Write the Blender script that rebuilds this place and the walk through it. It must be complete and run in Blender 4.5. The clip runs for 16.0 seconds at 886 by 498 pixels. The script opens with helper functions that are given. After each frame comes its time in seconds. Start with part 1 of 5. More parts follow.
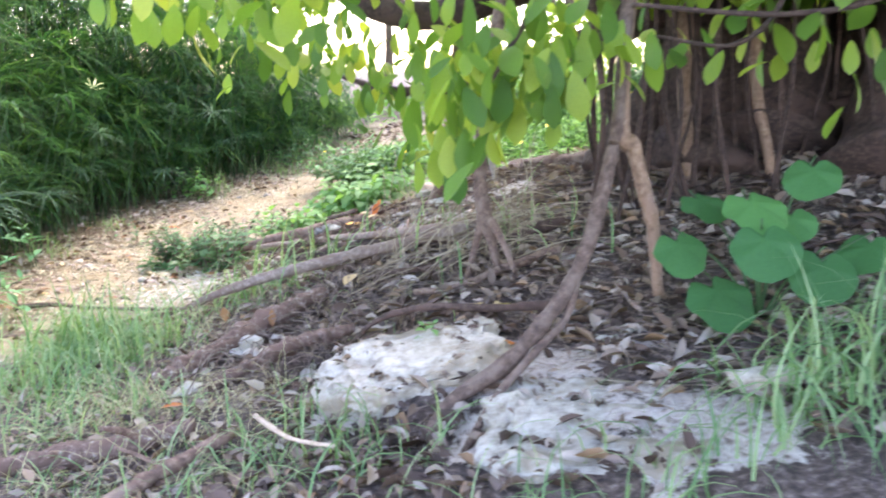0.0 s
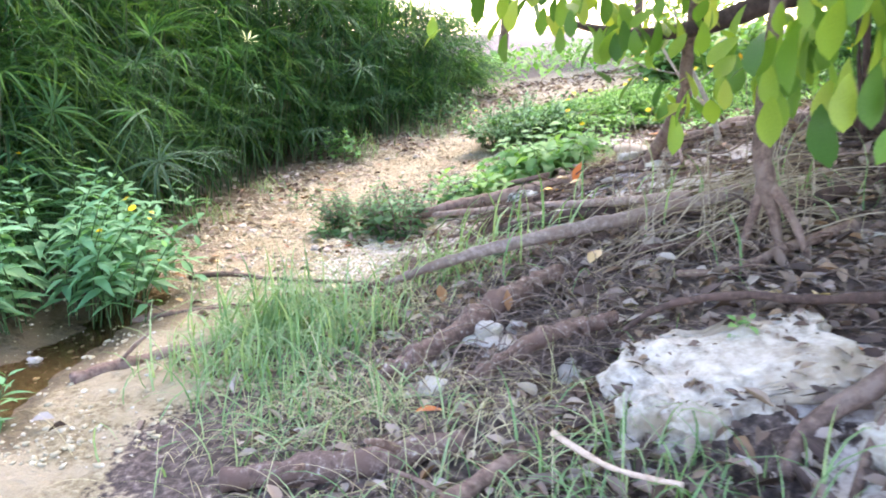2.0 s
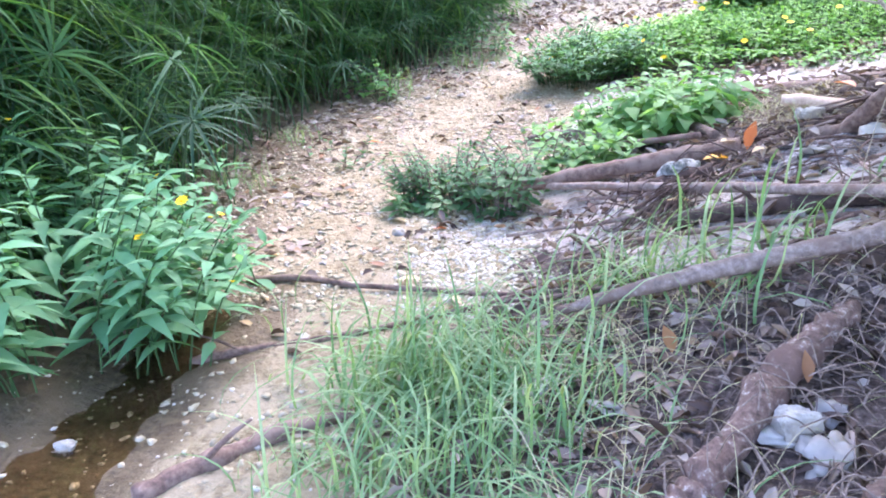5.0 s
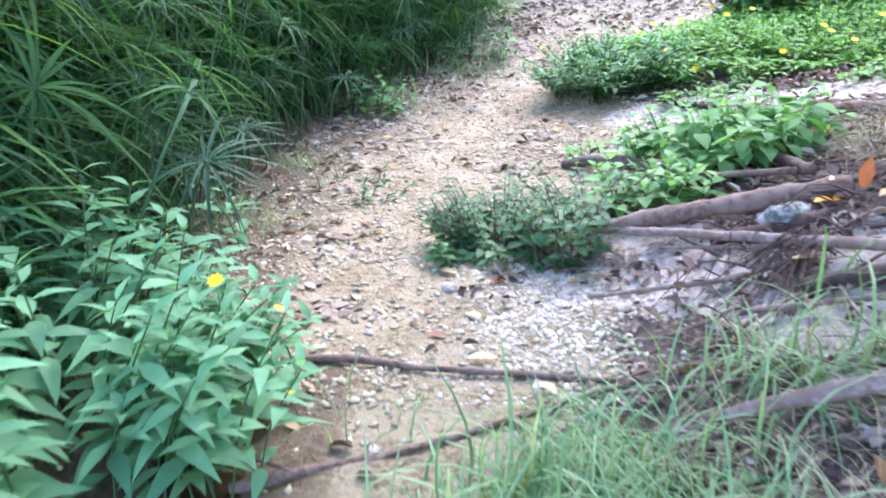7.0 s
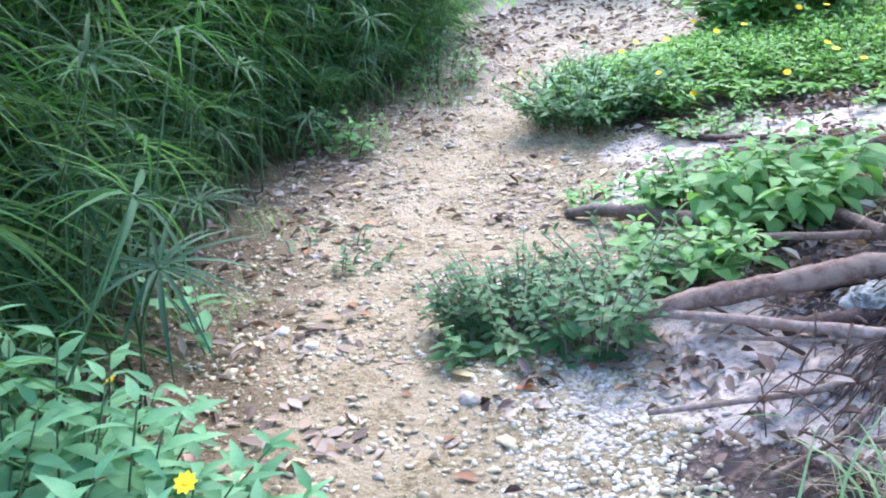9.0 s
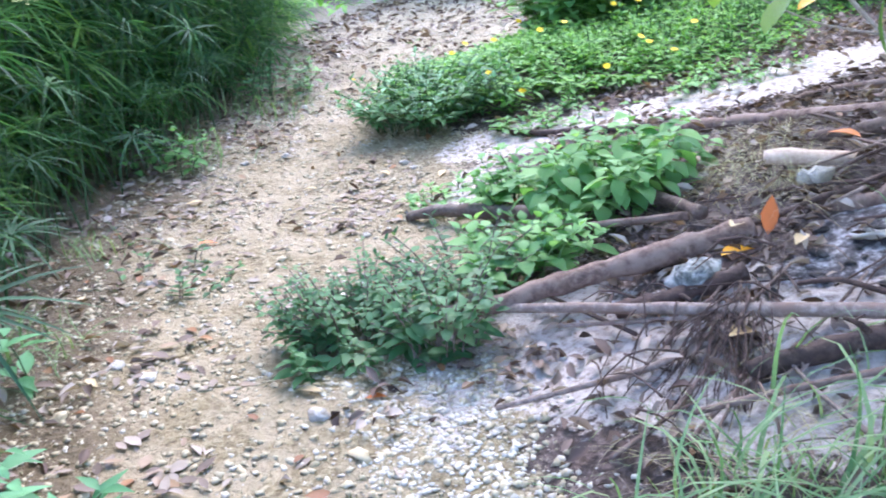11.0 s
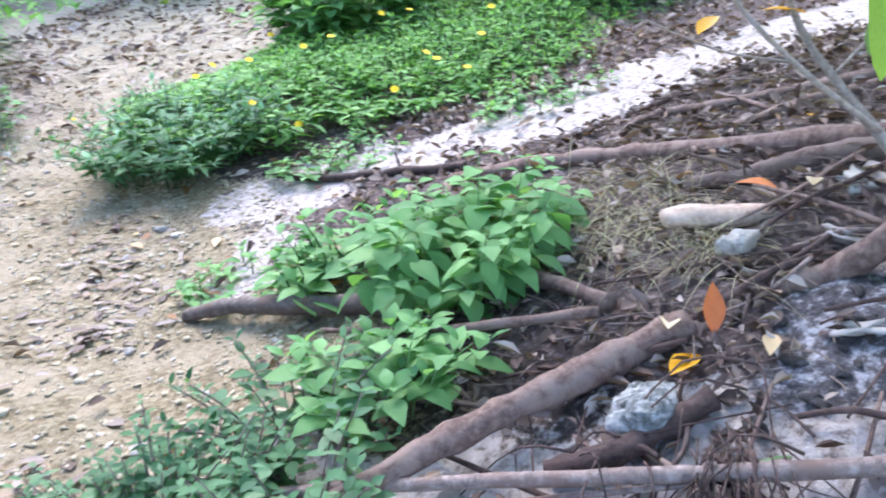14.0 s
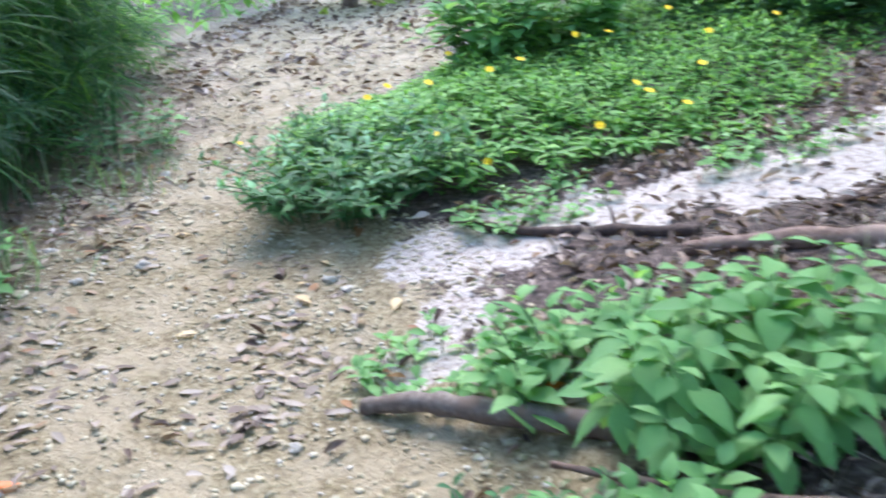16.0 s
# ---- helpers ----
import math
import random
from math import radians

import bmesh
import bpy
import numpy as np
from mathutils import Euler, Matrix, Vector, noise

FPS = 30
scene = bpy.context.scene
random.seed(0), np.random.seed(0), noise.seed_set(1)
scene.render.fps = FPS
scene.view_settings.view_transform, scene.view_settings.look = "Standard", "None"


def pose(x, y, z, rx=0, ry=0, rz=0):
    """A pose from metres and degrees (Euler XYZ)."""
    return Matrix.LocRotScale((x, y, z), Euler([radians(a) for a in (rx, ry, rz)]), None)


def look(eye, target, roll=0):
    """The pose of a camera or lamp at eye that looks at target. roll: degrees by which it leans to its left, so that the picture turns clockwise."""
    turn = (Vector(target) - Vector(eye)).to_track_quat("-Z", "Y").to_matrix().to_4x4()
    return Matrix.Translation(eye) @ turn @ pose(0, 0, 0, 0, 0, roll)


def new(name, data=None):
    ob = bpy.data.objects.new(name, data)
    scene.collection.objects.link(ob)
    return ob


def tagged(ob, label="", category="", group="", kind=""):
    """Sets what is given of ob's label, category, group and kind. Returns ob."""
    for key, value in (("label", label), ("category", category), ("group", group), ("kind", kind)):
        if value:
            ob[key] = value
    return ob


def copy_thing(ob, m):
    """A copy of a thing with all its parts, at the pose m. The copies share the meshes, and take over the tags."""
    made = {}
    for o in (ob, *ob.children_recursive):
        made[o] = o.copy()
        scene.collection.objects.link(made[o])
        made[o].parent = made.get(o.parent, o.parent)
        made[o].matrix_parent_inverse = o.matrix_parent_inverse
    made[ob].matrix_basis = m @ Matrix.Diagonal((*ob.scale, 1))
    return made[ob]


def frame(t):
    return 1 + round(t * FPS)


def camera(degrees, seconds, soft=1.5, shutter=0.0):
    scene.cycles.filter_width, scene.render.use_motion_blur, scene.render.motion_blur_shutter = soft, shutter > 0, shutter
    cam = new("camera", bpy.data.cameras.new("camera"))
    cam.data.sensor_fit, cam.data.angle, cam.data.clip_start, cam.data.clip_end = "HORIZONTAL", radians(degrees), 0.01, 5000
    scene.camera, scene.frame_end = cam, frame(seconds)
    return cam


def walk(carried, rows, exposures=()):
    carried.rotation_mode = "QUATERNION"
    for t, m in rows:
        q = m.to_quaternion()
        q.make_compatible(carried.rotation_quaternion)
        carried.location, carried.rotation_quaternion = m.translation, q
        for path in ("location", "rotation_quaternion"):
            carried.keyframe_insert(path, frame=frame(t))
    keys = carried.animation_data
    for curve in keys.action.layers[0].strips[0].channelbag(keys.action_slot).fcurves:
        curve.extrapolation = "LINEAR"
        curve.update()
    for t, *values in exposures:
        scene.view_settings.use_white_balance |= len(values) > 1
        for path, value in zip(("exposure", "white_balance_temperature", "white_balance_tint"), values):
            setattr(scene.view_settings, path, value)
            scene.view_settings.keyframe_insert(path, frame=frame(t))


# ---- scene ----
cam = camera(55.6, 16.0, soft=1.9, shutter=0.5)
PATH = [
    (0, (0.125, 0.334, 1.324), (0.073, 2.29, 0.908), -0.6),
    (0.5, (-0.023, 0.503, 1.297), (-0.156, 2.448, 0.851), -0.8),
    (1, (-0.2, 0.723, 1.3), (-0.388, 2.658, 0.829), -0.9),
    (1.5, (-0.402, 0.778, 1.29), (-0.637, 2.705, 0.809), -1.0),
    (2, (-0.547, 0.87, 1.236), (-0.814, 2.789, 0.74), -1.1),
    (2.5, (-0.671, 1.138, 1.194), (-0.952, 3.044, 0.657), -1.2),
    (3, (-0.901, 1.357, 1.181), (-1.193, 3.25, 0.605), -1.2),
    (3.2, (-1.021, 1.481, 1.183), (-1.322, 3.369, 0.594), -1.3),
    (5.3, (-1.47, 2.005, 1.254), (-1.604, 3.88, 0.569), -0.5),
    (5.5, (-1.492, 2.048, 1.249), (-1.608, 3.924, 0.564), -0.4),
    (6, (-1.631, 2.183, 1.259), (-1.722, 4.06, 0.574), -0.2),
    (6.5, (-1.795, 2.334, 1.301), (-1.872, 4.21, 0.615), -0.3),
    (7, (-1.893, 2.576, 1.278), (-1.957, 4.452, 0.588), -0.3),
    (7.5, (-1.97, 2.956, 1.297), (-2.029, 4.831, 0.603), -0.4),
    (8, (-2.065, 3.117, 1.332), (-2.104, 4.994, 0.642), -0.5),
    (8.2, (-2.112, 3.172, 1.361), (-2.133, 5.049, 0.672), -0.6),
    (10.3, (-2.057, 3.279, 1.36), (-1.822, 5.149, 0.691), -2.8),
    (10.5, (-2.046, 3.271, 1.36), (-1.771, 5.135, 0.688), -2.8),
    (11, (-2.047, 3.277, 1.356), (-1.652, 5.116, 0.675), -2.8),
    (11.5, (-2.06, 3.403, 1.338), (-1.572, 5.217, 0.65), -2.7),
    (12, (-2.021, 3.782, 1.3), (-1.467, 5.574, 0.605), -2.5),
    (12.5, (-1.995, 3.917, 1.309), (-1.391, 5.692, 0.615), -2.4),
    (13, (-1.978, 4.0, 1.312), (-1.325, 5.758, 0.618), -2.5),
    (13.5, (-1.971, 4.188, 1.334), (-1.196, 5.894, 0.634), -2.6),
    (14, (-1.996, 4.33, 1.378), (-1.032, 5.933, 0.669), -2.2),
    (14.5, (-2.005, 4.407, 1.386), (-0.953, 5.95, 0.671), -1.8),
    (15, (-1.921, 4.689, 1.362), (-0.879, 6.239, 0.647), -1.3),
    (15.5, (-1.916, 4.879, 1.392), (-1.015, 6.522, 0.694), -0.9),
    (16, (-1.962, 5.106, 1.362), (-1.255, 6.852, 0.691), -1.3),
]
walk(cam, [(t, look(eye, target, roll)) for t, eye, target, roll in PATH],
     [(0, 3.3, 7150, 24), (3, 3.26, 6900, 24), (5.5, 3.28, 6000, 31), (8, 3.02, 5900, 22), (11, 2.98, 5850, 22), (14.5, 2.86, 5950, 19), (16, 2.7, 6050, 15)])

# ---- light ----
SUN_EL, SUN_AZ = 52.0, 12.0  # degrees; azimuth from +y towards +x
world = bpy.data.worlds.new("sky")
scene.world = world
world.use_nodes = True
wn = world.node_tree.nodes
sky = wn.new("ShaderNodeTexSky")
sky.sky_type = "NISHITA"
sky.sun_disc = False
sky.sun_elevation, sky.sun_rotation = radians(SUN_EL), radians(SUN_AZ)
world.node_tree.links.new(sky.outputs[0], wn["Background"].inputs[0])
wn["Background"].inputs[1].default_value = 0.15
sun_data = bpy.data.lights.new("sun", "SUN")
sun_data.energy, sun_data.angle, sun_data.color = 0.85, radians(40), (1.0, 0.93, 0.8)
sun = new("sun", sun_data)
sun.matrix_world = look((0, 0, 0), (-math.sin(radians(SUN_AZ)) * math.cos(radians(SUN_EL)), -math.cos(radians(SUN_AZ)) * math.cos(radians(SUN_EL)), -math.sin(radians(SUN_EL))))

# ---- materials ----
def nodes_of(name):
    m = bpy.data.materials.new(name)
    m.use_nodes = True
    nt = m.node_tree
    return m, nt, nt.nodes["Principled BSDF"]


def ramp(nt, fac, stops):
    r = nt.nodes.new("ShaderNodeValToRGB")
    el = r.color_ramp.elements
    while len(el) < len(stops):
        el.new(0.5)
    for e, (p, c) in zip(el, stops):
        e.position, e.color = p, (*c, 1)
    nt.links.new(fac, r.inputs[0])
    return r.outputs[0]


def noise_tex(nt, scale, detail=4, rough=0.6, coord="Object"):
    tc = nt.nodes.new("ShaderNodeTexCoord")
    n = nt.nodes.new("ShaderNodeTexNoise")
    n.inputs["Scale"].default_value, n.inputs["Detail"].default_value, n.inputs["Roughness"].default_value = scale, detail, rough
    nt.links.new(tc.outputs[coord], n.inputs["Vector"])
    return n.outputs["Fac"]


def mixc(nt, fac, a, b, kind="MIX"):
    m = nt.nodes.new("ShaderNodeMix")
    m.data_type, m.blend_type = "RGBA", kind
    for sock, v in ((m.inputs[0], fac), (m.inputs[6], a), (m.inputs[7], b)):
        if isinstance(v, (int, float)):
            sock.default_value = v
        elif isinstance(v, tuple):
            sock.default_value = (*v, 1)
        else:
            nt.links.new(v, sock)
    return m.outputs[2]


def bump(nt, bs, height, strength, dist):
    b = nt.nodes.new("ShaderNodeBump")
    b.inputs["Strength"].default_value, b.inputs["Distance"].default_value = strength, dist
    nt.links.new(height, b.inputs["Height"])
    nt.links.new(b.outputs[0], bs.inputs["Normal"])


def leafy(name, cols, trans=0.4, rough=0.62, scale=30, single=False, spec=0.3):
    """Thin foliage: colour varies from leaf to leaf and within it; light passes through."""
    m, nt, bs = nodes_of(name)
    if single:
        rnd = nt.nodes.new("ShaderNodeObjectInfo").outputs["Random"]
    else:
        rnd = nt.nodes.new("ShaderNodeNewGeometry").outputs["Random Per Island"]
    c = ramp(nt, rnd, [(i / max(1, len(cols) - 1), k) for i, k in enumerate(cols)])
    n = noise_tex(nt, scale)
    c2 = mixc(nt, n, mixc(nt, 1.0, c, (1.25, 1.22, 1.25), "MULTIPLY"), mixc(nt, 1.0, c, (0.75, 0.8, 0.75), "MULTIPLY"))
    nt.links.new(c2, bs.inputs["Base Color"])
    bs.inputs["Roughness"].default_value = rough
    bs.inputs["Specular IOR Level"].default_value = spec
    bump(nt, bs, n, 0.3, 0.004)
    if trans:
        t = nt.nodes.new("ShaderNodeBsdfTranslucent")
        nt.links.new(mixc(nt, 1.0, c2, (1.35, 1.3, 0.6), "MULTIPLY"), t.inputs[0])
        mx = nt.nodes.new("ShaderNodeMixShader")
        mx.inputs[0].default_value = trans
        nt.links.new(bs.outputs[0], mx.inputs[1])
        nt.links.new(t.outputs[0], mx.inputs[2])
        nt.links.new(mx.outputs[0], nt.nodes["Material Output"].inputs[0])
    return m


def solid(name, cols, scale=20, rough=0.85, relief=0.6, dist=0.01, patch=None, detail=8):
    """Bark, stone, soil: two scales of noise, colour ramp, relief."""
    m, nt, bs = nodes_of(name)
    n1 = noise_tex(nt, scale, detail, 0.7)
    c = ramp(nt, n1, [(0.3 + 0.4 * i / max(1, len(cols) - 1), k) for i, k in enumerate(cols)])
    if patch:
        n2 = noise_tex(nt, scale * 0.22, 5, 0.65)
        f = ramp(nt, n2, [(0.48, (0, 0, 0)), (0.6, (1, 1, 1))])
        c = mixc(nt, f, c, patch)
    rnd = nt.nodes.new("ShaderNodeObjectInfo").outputs["Random"]
    tone = ramp(nt, rnd, [(0, (0.8, 0.8, 0.8)), (1, (1.15, 1.12, 1.1))])
    c = mixc(nt, 1.0, c, tone, "MULTIPLY")
    nt.links.new(c, bs.inputs["Base Color"])
    bs.inputs["Roughness"].default_value = rough
    bump(nt, bs, n1, relief, dist)
    return m


BARK = solid("bark", [(0.05, 0.03, 0.025), (0.14, 0.088, 0.07), (0.27, 0.19, 0.155)], 38, patch=(0.21, 0.15, 0.125), dist=0.012)
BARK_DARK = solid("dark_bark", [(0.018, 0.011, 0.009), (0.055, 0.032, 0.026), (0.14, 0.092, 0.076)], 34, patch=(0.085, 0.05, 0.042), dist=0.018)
BARK_TAN = solid("tan_bark", [(0.11, 0.065, 0.045), (0.23, 0.145, 0.1), (0.36, 0.26, 0.2)], 40, patch=(0.27, 0.175, 0.13))
BARK_GREY = solid("grey_bark", [(0.1, 0.075, 0.065), (0.24, 0.18, 0.155), (0.4, 0.33, 0.3)], 44, patch=(0.19, 0.125, 0.1))
BARK_BARE = solid("bare_twig_bark", [(0.22, 0.18, 0.15), (0.38, 0.32, 0.28), (0.52, 0.46, 0.41)], 50)
WOOD_PALE = solid("bare_wood", [(0.27, 0.19, 0.14), (0.44, 0.34, 0.27), (0.56, 0.47, 0.39)], 30, rough=0.75)
ROCK = solid("limestone", [(0.26, 0.235, 0.2), (0.5, 0.475, 0.44), (0.68, 0.665, 0.64)], 26, patch=(0.4, 0.36, 0.29), dist=0.04)
ROCK_CHALK = solid("chalky_limestone", [(0.17, 0.14, 0.11), (0.48, 0.44, 0.385), (0.68, 0.645, 0.59)], 17, patch=(0.34, 0.285, 0.22), dist=0.03, detail=10)
BARK_MOULD = solid("mouldy_bark", [(0.03, 0.018, 0.014), (0.12, 0.07, 0.055), (0.2, 0.13, 0.105), (0.58, 0.53, 0.49)], 42, patch=(0.14, 0.082, 0.064), dist=0.01)
ROCK_MOSS = solid("mossy_stone", [(0.03, 0.036, 0.034), (0.2, 0.215, 0.21), (0.6, 0.61, 0.6)], 42, patch=(0.5, 0.5, 0.48), dist=0.05)
ROCK_WHITE = solid("white_pebble", [(0.44, 0.395, 0.32), (0.56, 0.52, 0.45), (0.68, 0.65, 0.59)], 9, dist=0.006)
PEBBLE = solid("pebble_stone", [(0.3, 0.25, 0.16), (0.44, 0.385, 0.265), (0.6, 0.545, 0.42)], 9, dist=0.006)
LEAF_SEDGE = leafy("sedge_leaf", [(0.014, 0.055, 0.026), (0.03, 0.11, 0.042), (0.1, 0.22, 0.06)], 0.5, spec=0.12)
STEM_SEDGE = leafy("sedge_stem", [(0.03, 0.075, 0.03), (0.05, 0.11, 0.04)], 0.0)
STEM_HERB = leafy("herb_stem", [(0.12, 0.24, 0.09), (0.18, 0.3, 0.12)], 0.0)
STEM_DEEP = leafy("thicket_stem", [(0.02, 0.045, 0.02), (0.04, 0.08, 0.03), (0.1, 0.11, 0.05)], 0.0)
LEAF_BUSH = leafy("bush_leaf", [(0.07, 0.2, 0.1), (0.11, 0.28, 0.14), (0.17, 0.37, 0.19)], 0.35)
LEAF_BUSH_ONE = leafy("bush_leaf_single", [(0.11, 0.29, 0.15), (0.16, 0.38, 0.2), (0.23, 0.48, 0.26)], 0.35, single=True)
LEAF_FIG = leafy("fig_leaf", [(0.06, 0.14, 0.025), (0.12, 0.23, 0.035), (0.21, 0.33, 0.05), (0.32, 0.4, 0.07)], 0.5, 0.4)
LEAF_FIG_ONE = leafy("fig_leaf_single", [(0.055, 0.14, 0.03), (0.115, 0.235, 0.04), (0.2, 0.33, 0.055), (0.36, 0.43, 0.085)], 0.5, 0.4, single=True)
LEAF_HEART = leafy("heart_leaf", [(0.03, 0.12, 0.04), (0.05, 0.17, 0.055), (0.085, 0.24, 0.07)], 0.3, single=True)
LEAF_HERB = leafy("herb_leaf", [(0.09, 0.235, 0.08), (0.145, 0.33, 0.12), (0.23, 0.43, 0.17)], 0.4)
LEAF_HERB_ONE = leafy("herb_leaf_single", [(0.09, 0.235, 0.08), (0.145, 0.33, 0.12), (0.23, 0.43, 0.17)], 0.4, single=True)
LEAF_WEED = leafy("weed_leaf", [(0.035, 0.11, 0.05), (0.06, 0.165, 0.075), (0.1, 0.23, 0.105), (0.15, 0.24, 0.13)], 0.35)
LEAF_MAT = leafy("mat_leaf", [(0.08, 0.225, 0.055), (0.135, 0.33, 0.085), (0.23, 0.45, 0.125)], 0.4)
LEAF_SUN = leafy("sunlit_leaf", [(0.13, 0.24, 0.045), (0.22, 0.34, 0.06), (0.33, 0.42, 0.09)], 0.5)
LEAF_DARK = leafy("shrub_leaf", [(0.045, 0.13, 0.06), (0.07, 0.19, 0.08), (0.1, 0.26, 0.1)], 0.35)
PETAL = leafy("yellow_petal", [(0.85, 0.55, 0.01), (0.95, 0.7, 0.03)], 0.3)
GRASS = leafy("grass_blade", [(0.1, 0.21, 0.095), (0.17, 0.3, 0.145), (0.3, 0.41, 0.23)], 0.35)
GRASS_DRY = leafy("dry_grass", [(0.27, 0.22, 0.14), (0.44, 0.38, 0.25), (0.33, 0.35, 0.18), (0.52, 0.47, 0.33)], 0.2, 0.7)
LITTER = leafy("dry_leaf", [(0.05, 0.033, 0.028), (0.1, 0.065, 0.056), (0.17, 0.118, 0.1), (0.24, 0.18, 0.155), (0.42, 0.36, 0.33), (0.25, 0.15, 0.09)], 0.1, 0.75)
LITTER_FADED = leafy("faded_dry_leaf", [(0.11, 0.08, 0.068), (0.19, 0.145, 0.125), (0.28, 0.23, 0.2), (0.36, 0.31, 0.28), (0.27, 0.17, 0.1)], 0.1, 0.8)
STRAW = leafy("straw", [(0.16, 0.12, 0.08), (0.3, 0.24, 0.17), (0.42, 0.36, 0.27)], 0.0, 0.7)
TWIG_LOG = solid("grey_log_bark", [(0.07, 0.055, 0.048), (0.15, 0.12, 0.105), (0.27, 0.225, 0.2)], 40, patch=(0.12, 0.085, 0.07))
TWIG = solid("twig", [(0.07, 0.05, 0.042), (0.16, 0.12, 0.1), (0.3, 0.24, 0.21)], 40)
LEAF_YELLOW = leafy("yellow_leaf", [(0.75, 0.36, 0.01), (0.85, 0.45, 0.02)], 0.3, 0.4, single=True)
LEAF_ORANGE = leafy("orange_leaf", [(0.5, 0.14, 0.04), (0.6, 0.2, 0.06)], 0.3, 0.45, single=True)
LEAF_TAN = leafy("tan_leaf", [(0.5, 0.36, 0.2), (0.62, 0.5, 0.33)], 0.25, 0.6, single=True)
LEAF_BROWN = leafy("brown_leaf", [(0.2, 0.09, 0.05), (0.3, 0.15, 0.07)], 0.2, 0.6, single=True)


def smooth(a, b, v):
    t = min(1.0, max(0.0, (v - a) / (b - a)))
    return t * t * (3 - 2 * t)


# ---- the lie of the land ----
def ground_base(x, y):
    e = -1.45 + 0.5 * max(3.0 - y, 0) + 0.4 * max(y - 9.5, 0)
    s = 0.2 + 0.2 * math.exp(-((y - 5.6) / 1.3) ** 2)
    d = x - e
    d = math.log(1 + math.exp(min(d / 0.12, 50))) * 0.12
    b = 0.012 * max(min(y, 30) - 6, 0) + 0.05 * max(min(y, 13) - 7.6, 0)
    b += 0.25 * smooth(-3.6, -7, x)
    b -= 0.055 * math.exp(-((x + 2.6) / 0.2) ** 2) * smooth(5.3, 4.7, y) * smooth(2.4, 3.2, y)
    b -= 0.1 * math.exp(-((x + 0.44) / 0.2) ** 2 - ((y - 3.42) / 0.15) ** 2)
    b += 0.09 * math.exp(-((x + 0.2) / 0.7) ** 2 - ((y - 4.4) / 0.3) ** 2)
    b -= 0.08 * math.exp(-((x + 0.1) / 0.4) ** 2 - ((y - 2.72) / 0.18) ** 2)
    return b + 1.1 * math.tanh(s * d / 1.1)


def ground(x, y):
    n = noise.noise((x * 1.7, y * 1.7, 3.1)) * 0.022 + noise.noise((x * 6, y * 6, 7.7)) * 0.012
    return ground_base(x, y) + n


def steps(lo, hi, fine, far):
    """Coordinates that are fine between lo and hi and widen towards +-far."""
    mid = list(np.arange(lo, hi + fine / 2, fine))
    up, s = [], fine
    v = mid[-1]
    while v < far:
        s *= 1.3
        v += s
        up.append(v)
    dn, s = [], fine
    v = mid[0]
    while v > -far:
        s *= 1.3
        v -= s
        dn.append(v)
    return dn[::-1] + mid + up


def path_left(y):
    """x of the sedge thicket's edge."""
    return float(np.interp(y, (4, 6, 7.7, 8.4, 9.1, 10.2, 11.2, 12, 14.4, 20, 40), (-3.05, -3.2, -3.22, -2.95, -2.75, -2.25, -1.8, -1.6, -1.3, 1.0, 8)))


def path_right(y):
    """x where the gravel ends against the bank and its plants."""
    return float(np.interp(y, (0, 2, 3, 4, 5, 6, 7, 8.4, 9, 10.4, 11.2, 13, 20, 40), (-0.4, -1.2, -1.9, -1.75, -1.45, -1.35, -0.78, -0.7, -1.2, -0.85, 0.4, 1.5, 4.5, 14)))


def white_sand(x, y):
    """1 on the pale sand strips of the bank."""
    w = 0.0
    for ax, ay, bx, by, wd in ((-1.05, 7.4, -0.7, 8.0, 0.17), (-0.75, 8.12, 1.0, 7.7, 0.32), (0.6, 7.66, 3.4, 7.6, 0.45), (-0.05, 3.3, 0.35, 2.9, 0.25), (0.3, 2.75, 0.8, 2.45, 0.25), (-1.2, 5.6, -0.6, 5.0, 0.52), (-0.4, 5.25, 0.15, 4.95, 0.3), (-0.2, 5.4, 0.3, 5.3, 0.2), (-1.35, 6.3, -1.6, 5.4, 0.14)):
        dx, dy = bx - ax, by - ay
        t = min(1, max(0, ((x - ax) * dx + (y - ay) * dy) / (dx * dx + dy * dy)))
        d = math.hypot(x - ax - t * dx, y - ay - t * dy) + 0.16 * noise.noise((x * 3.5, y * 3.5, 1.5)) + 0.08 * noise.noise((x * 11, y * 11, 2.5))
        w = max(w, 1 - smooth(wd * 0.4, wd * 1.1, d))
    return w


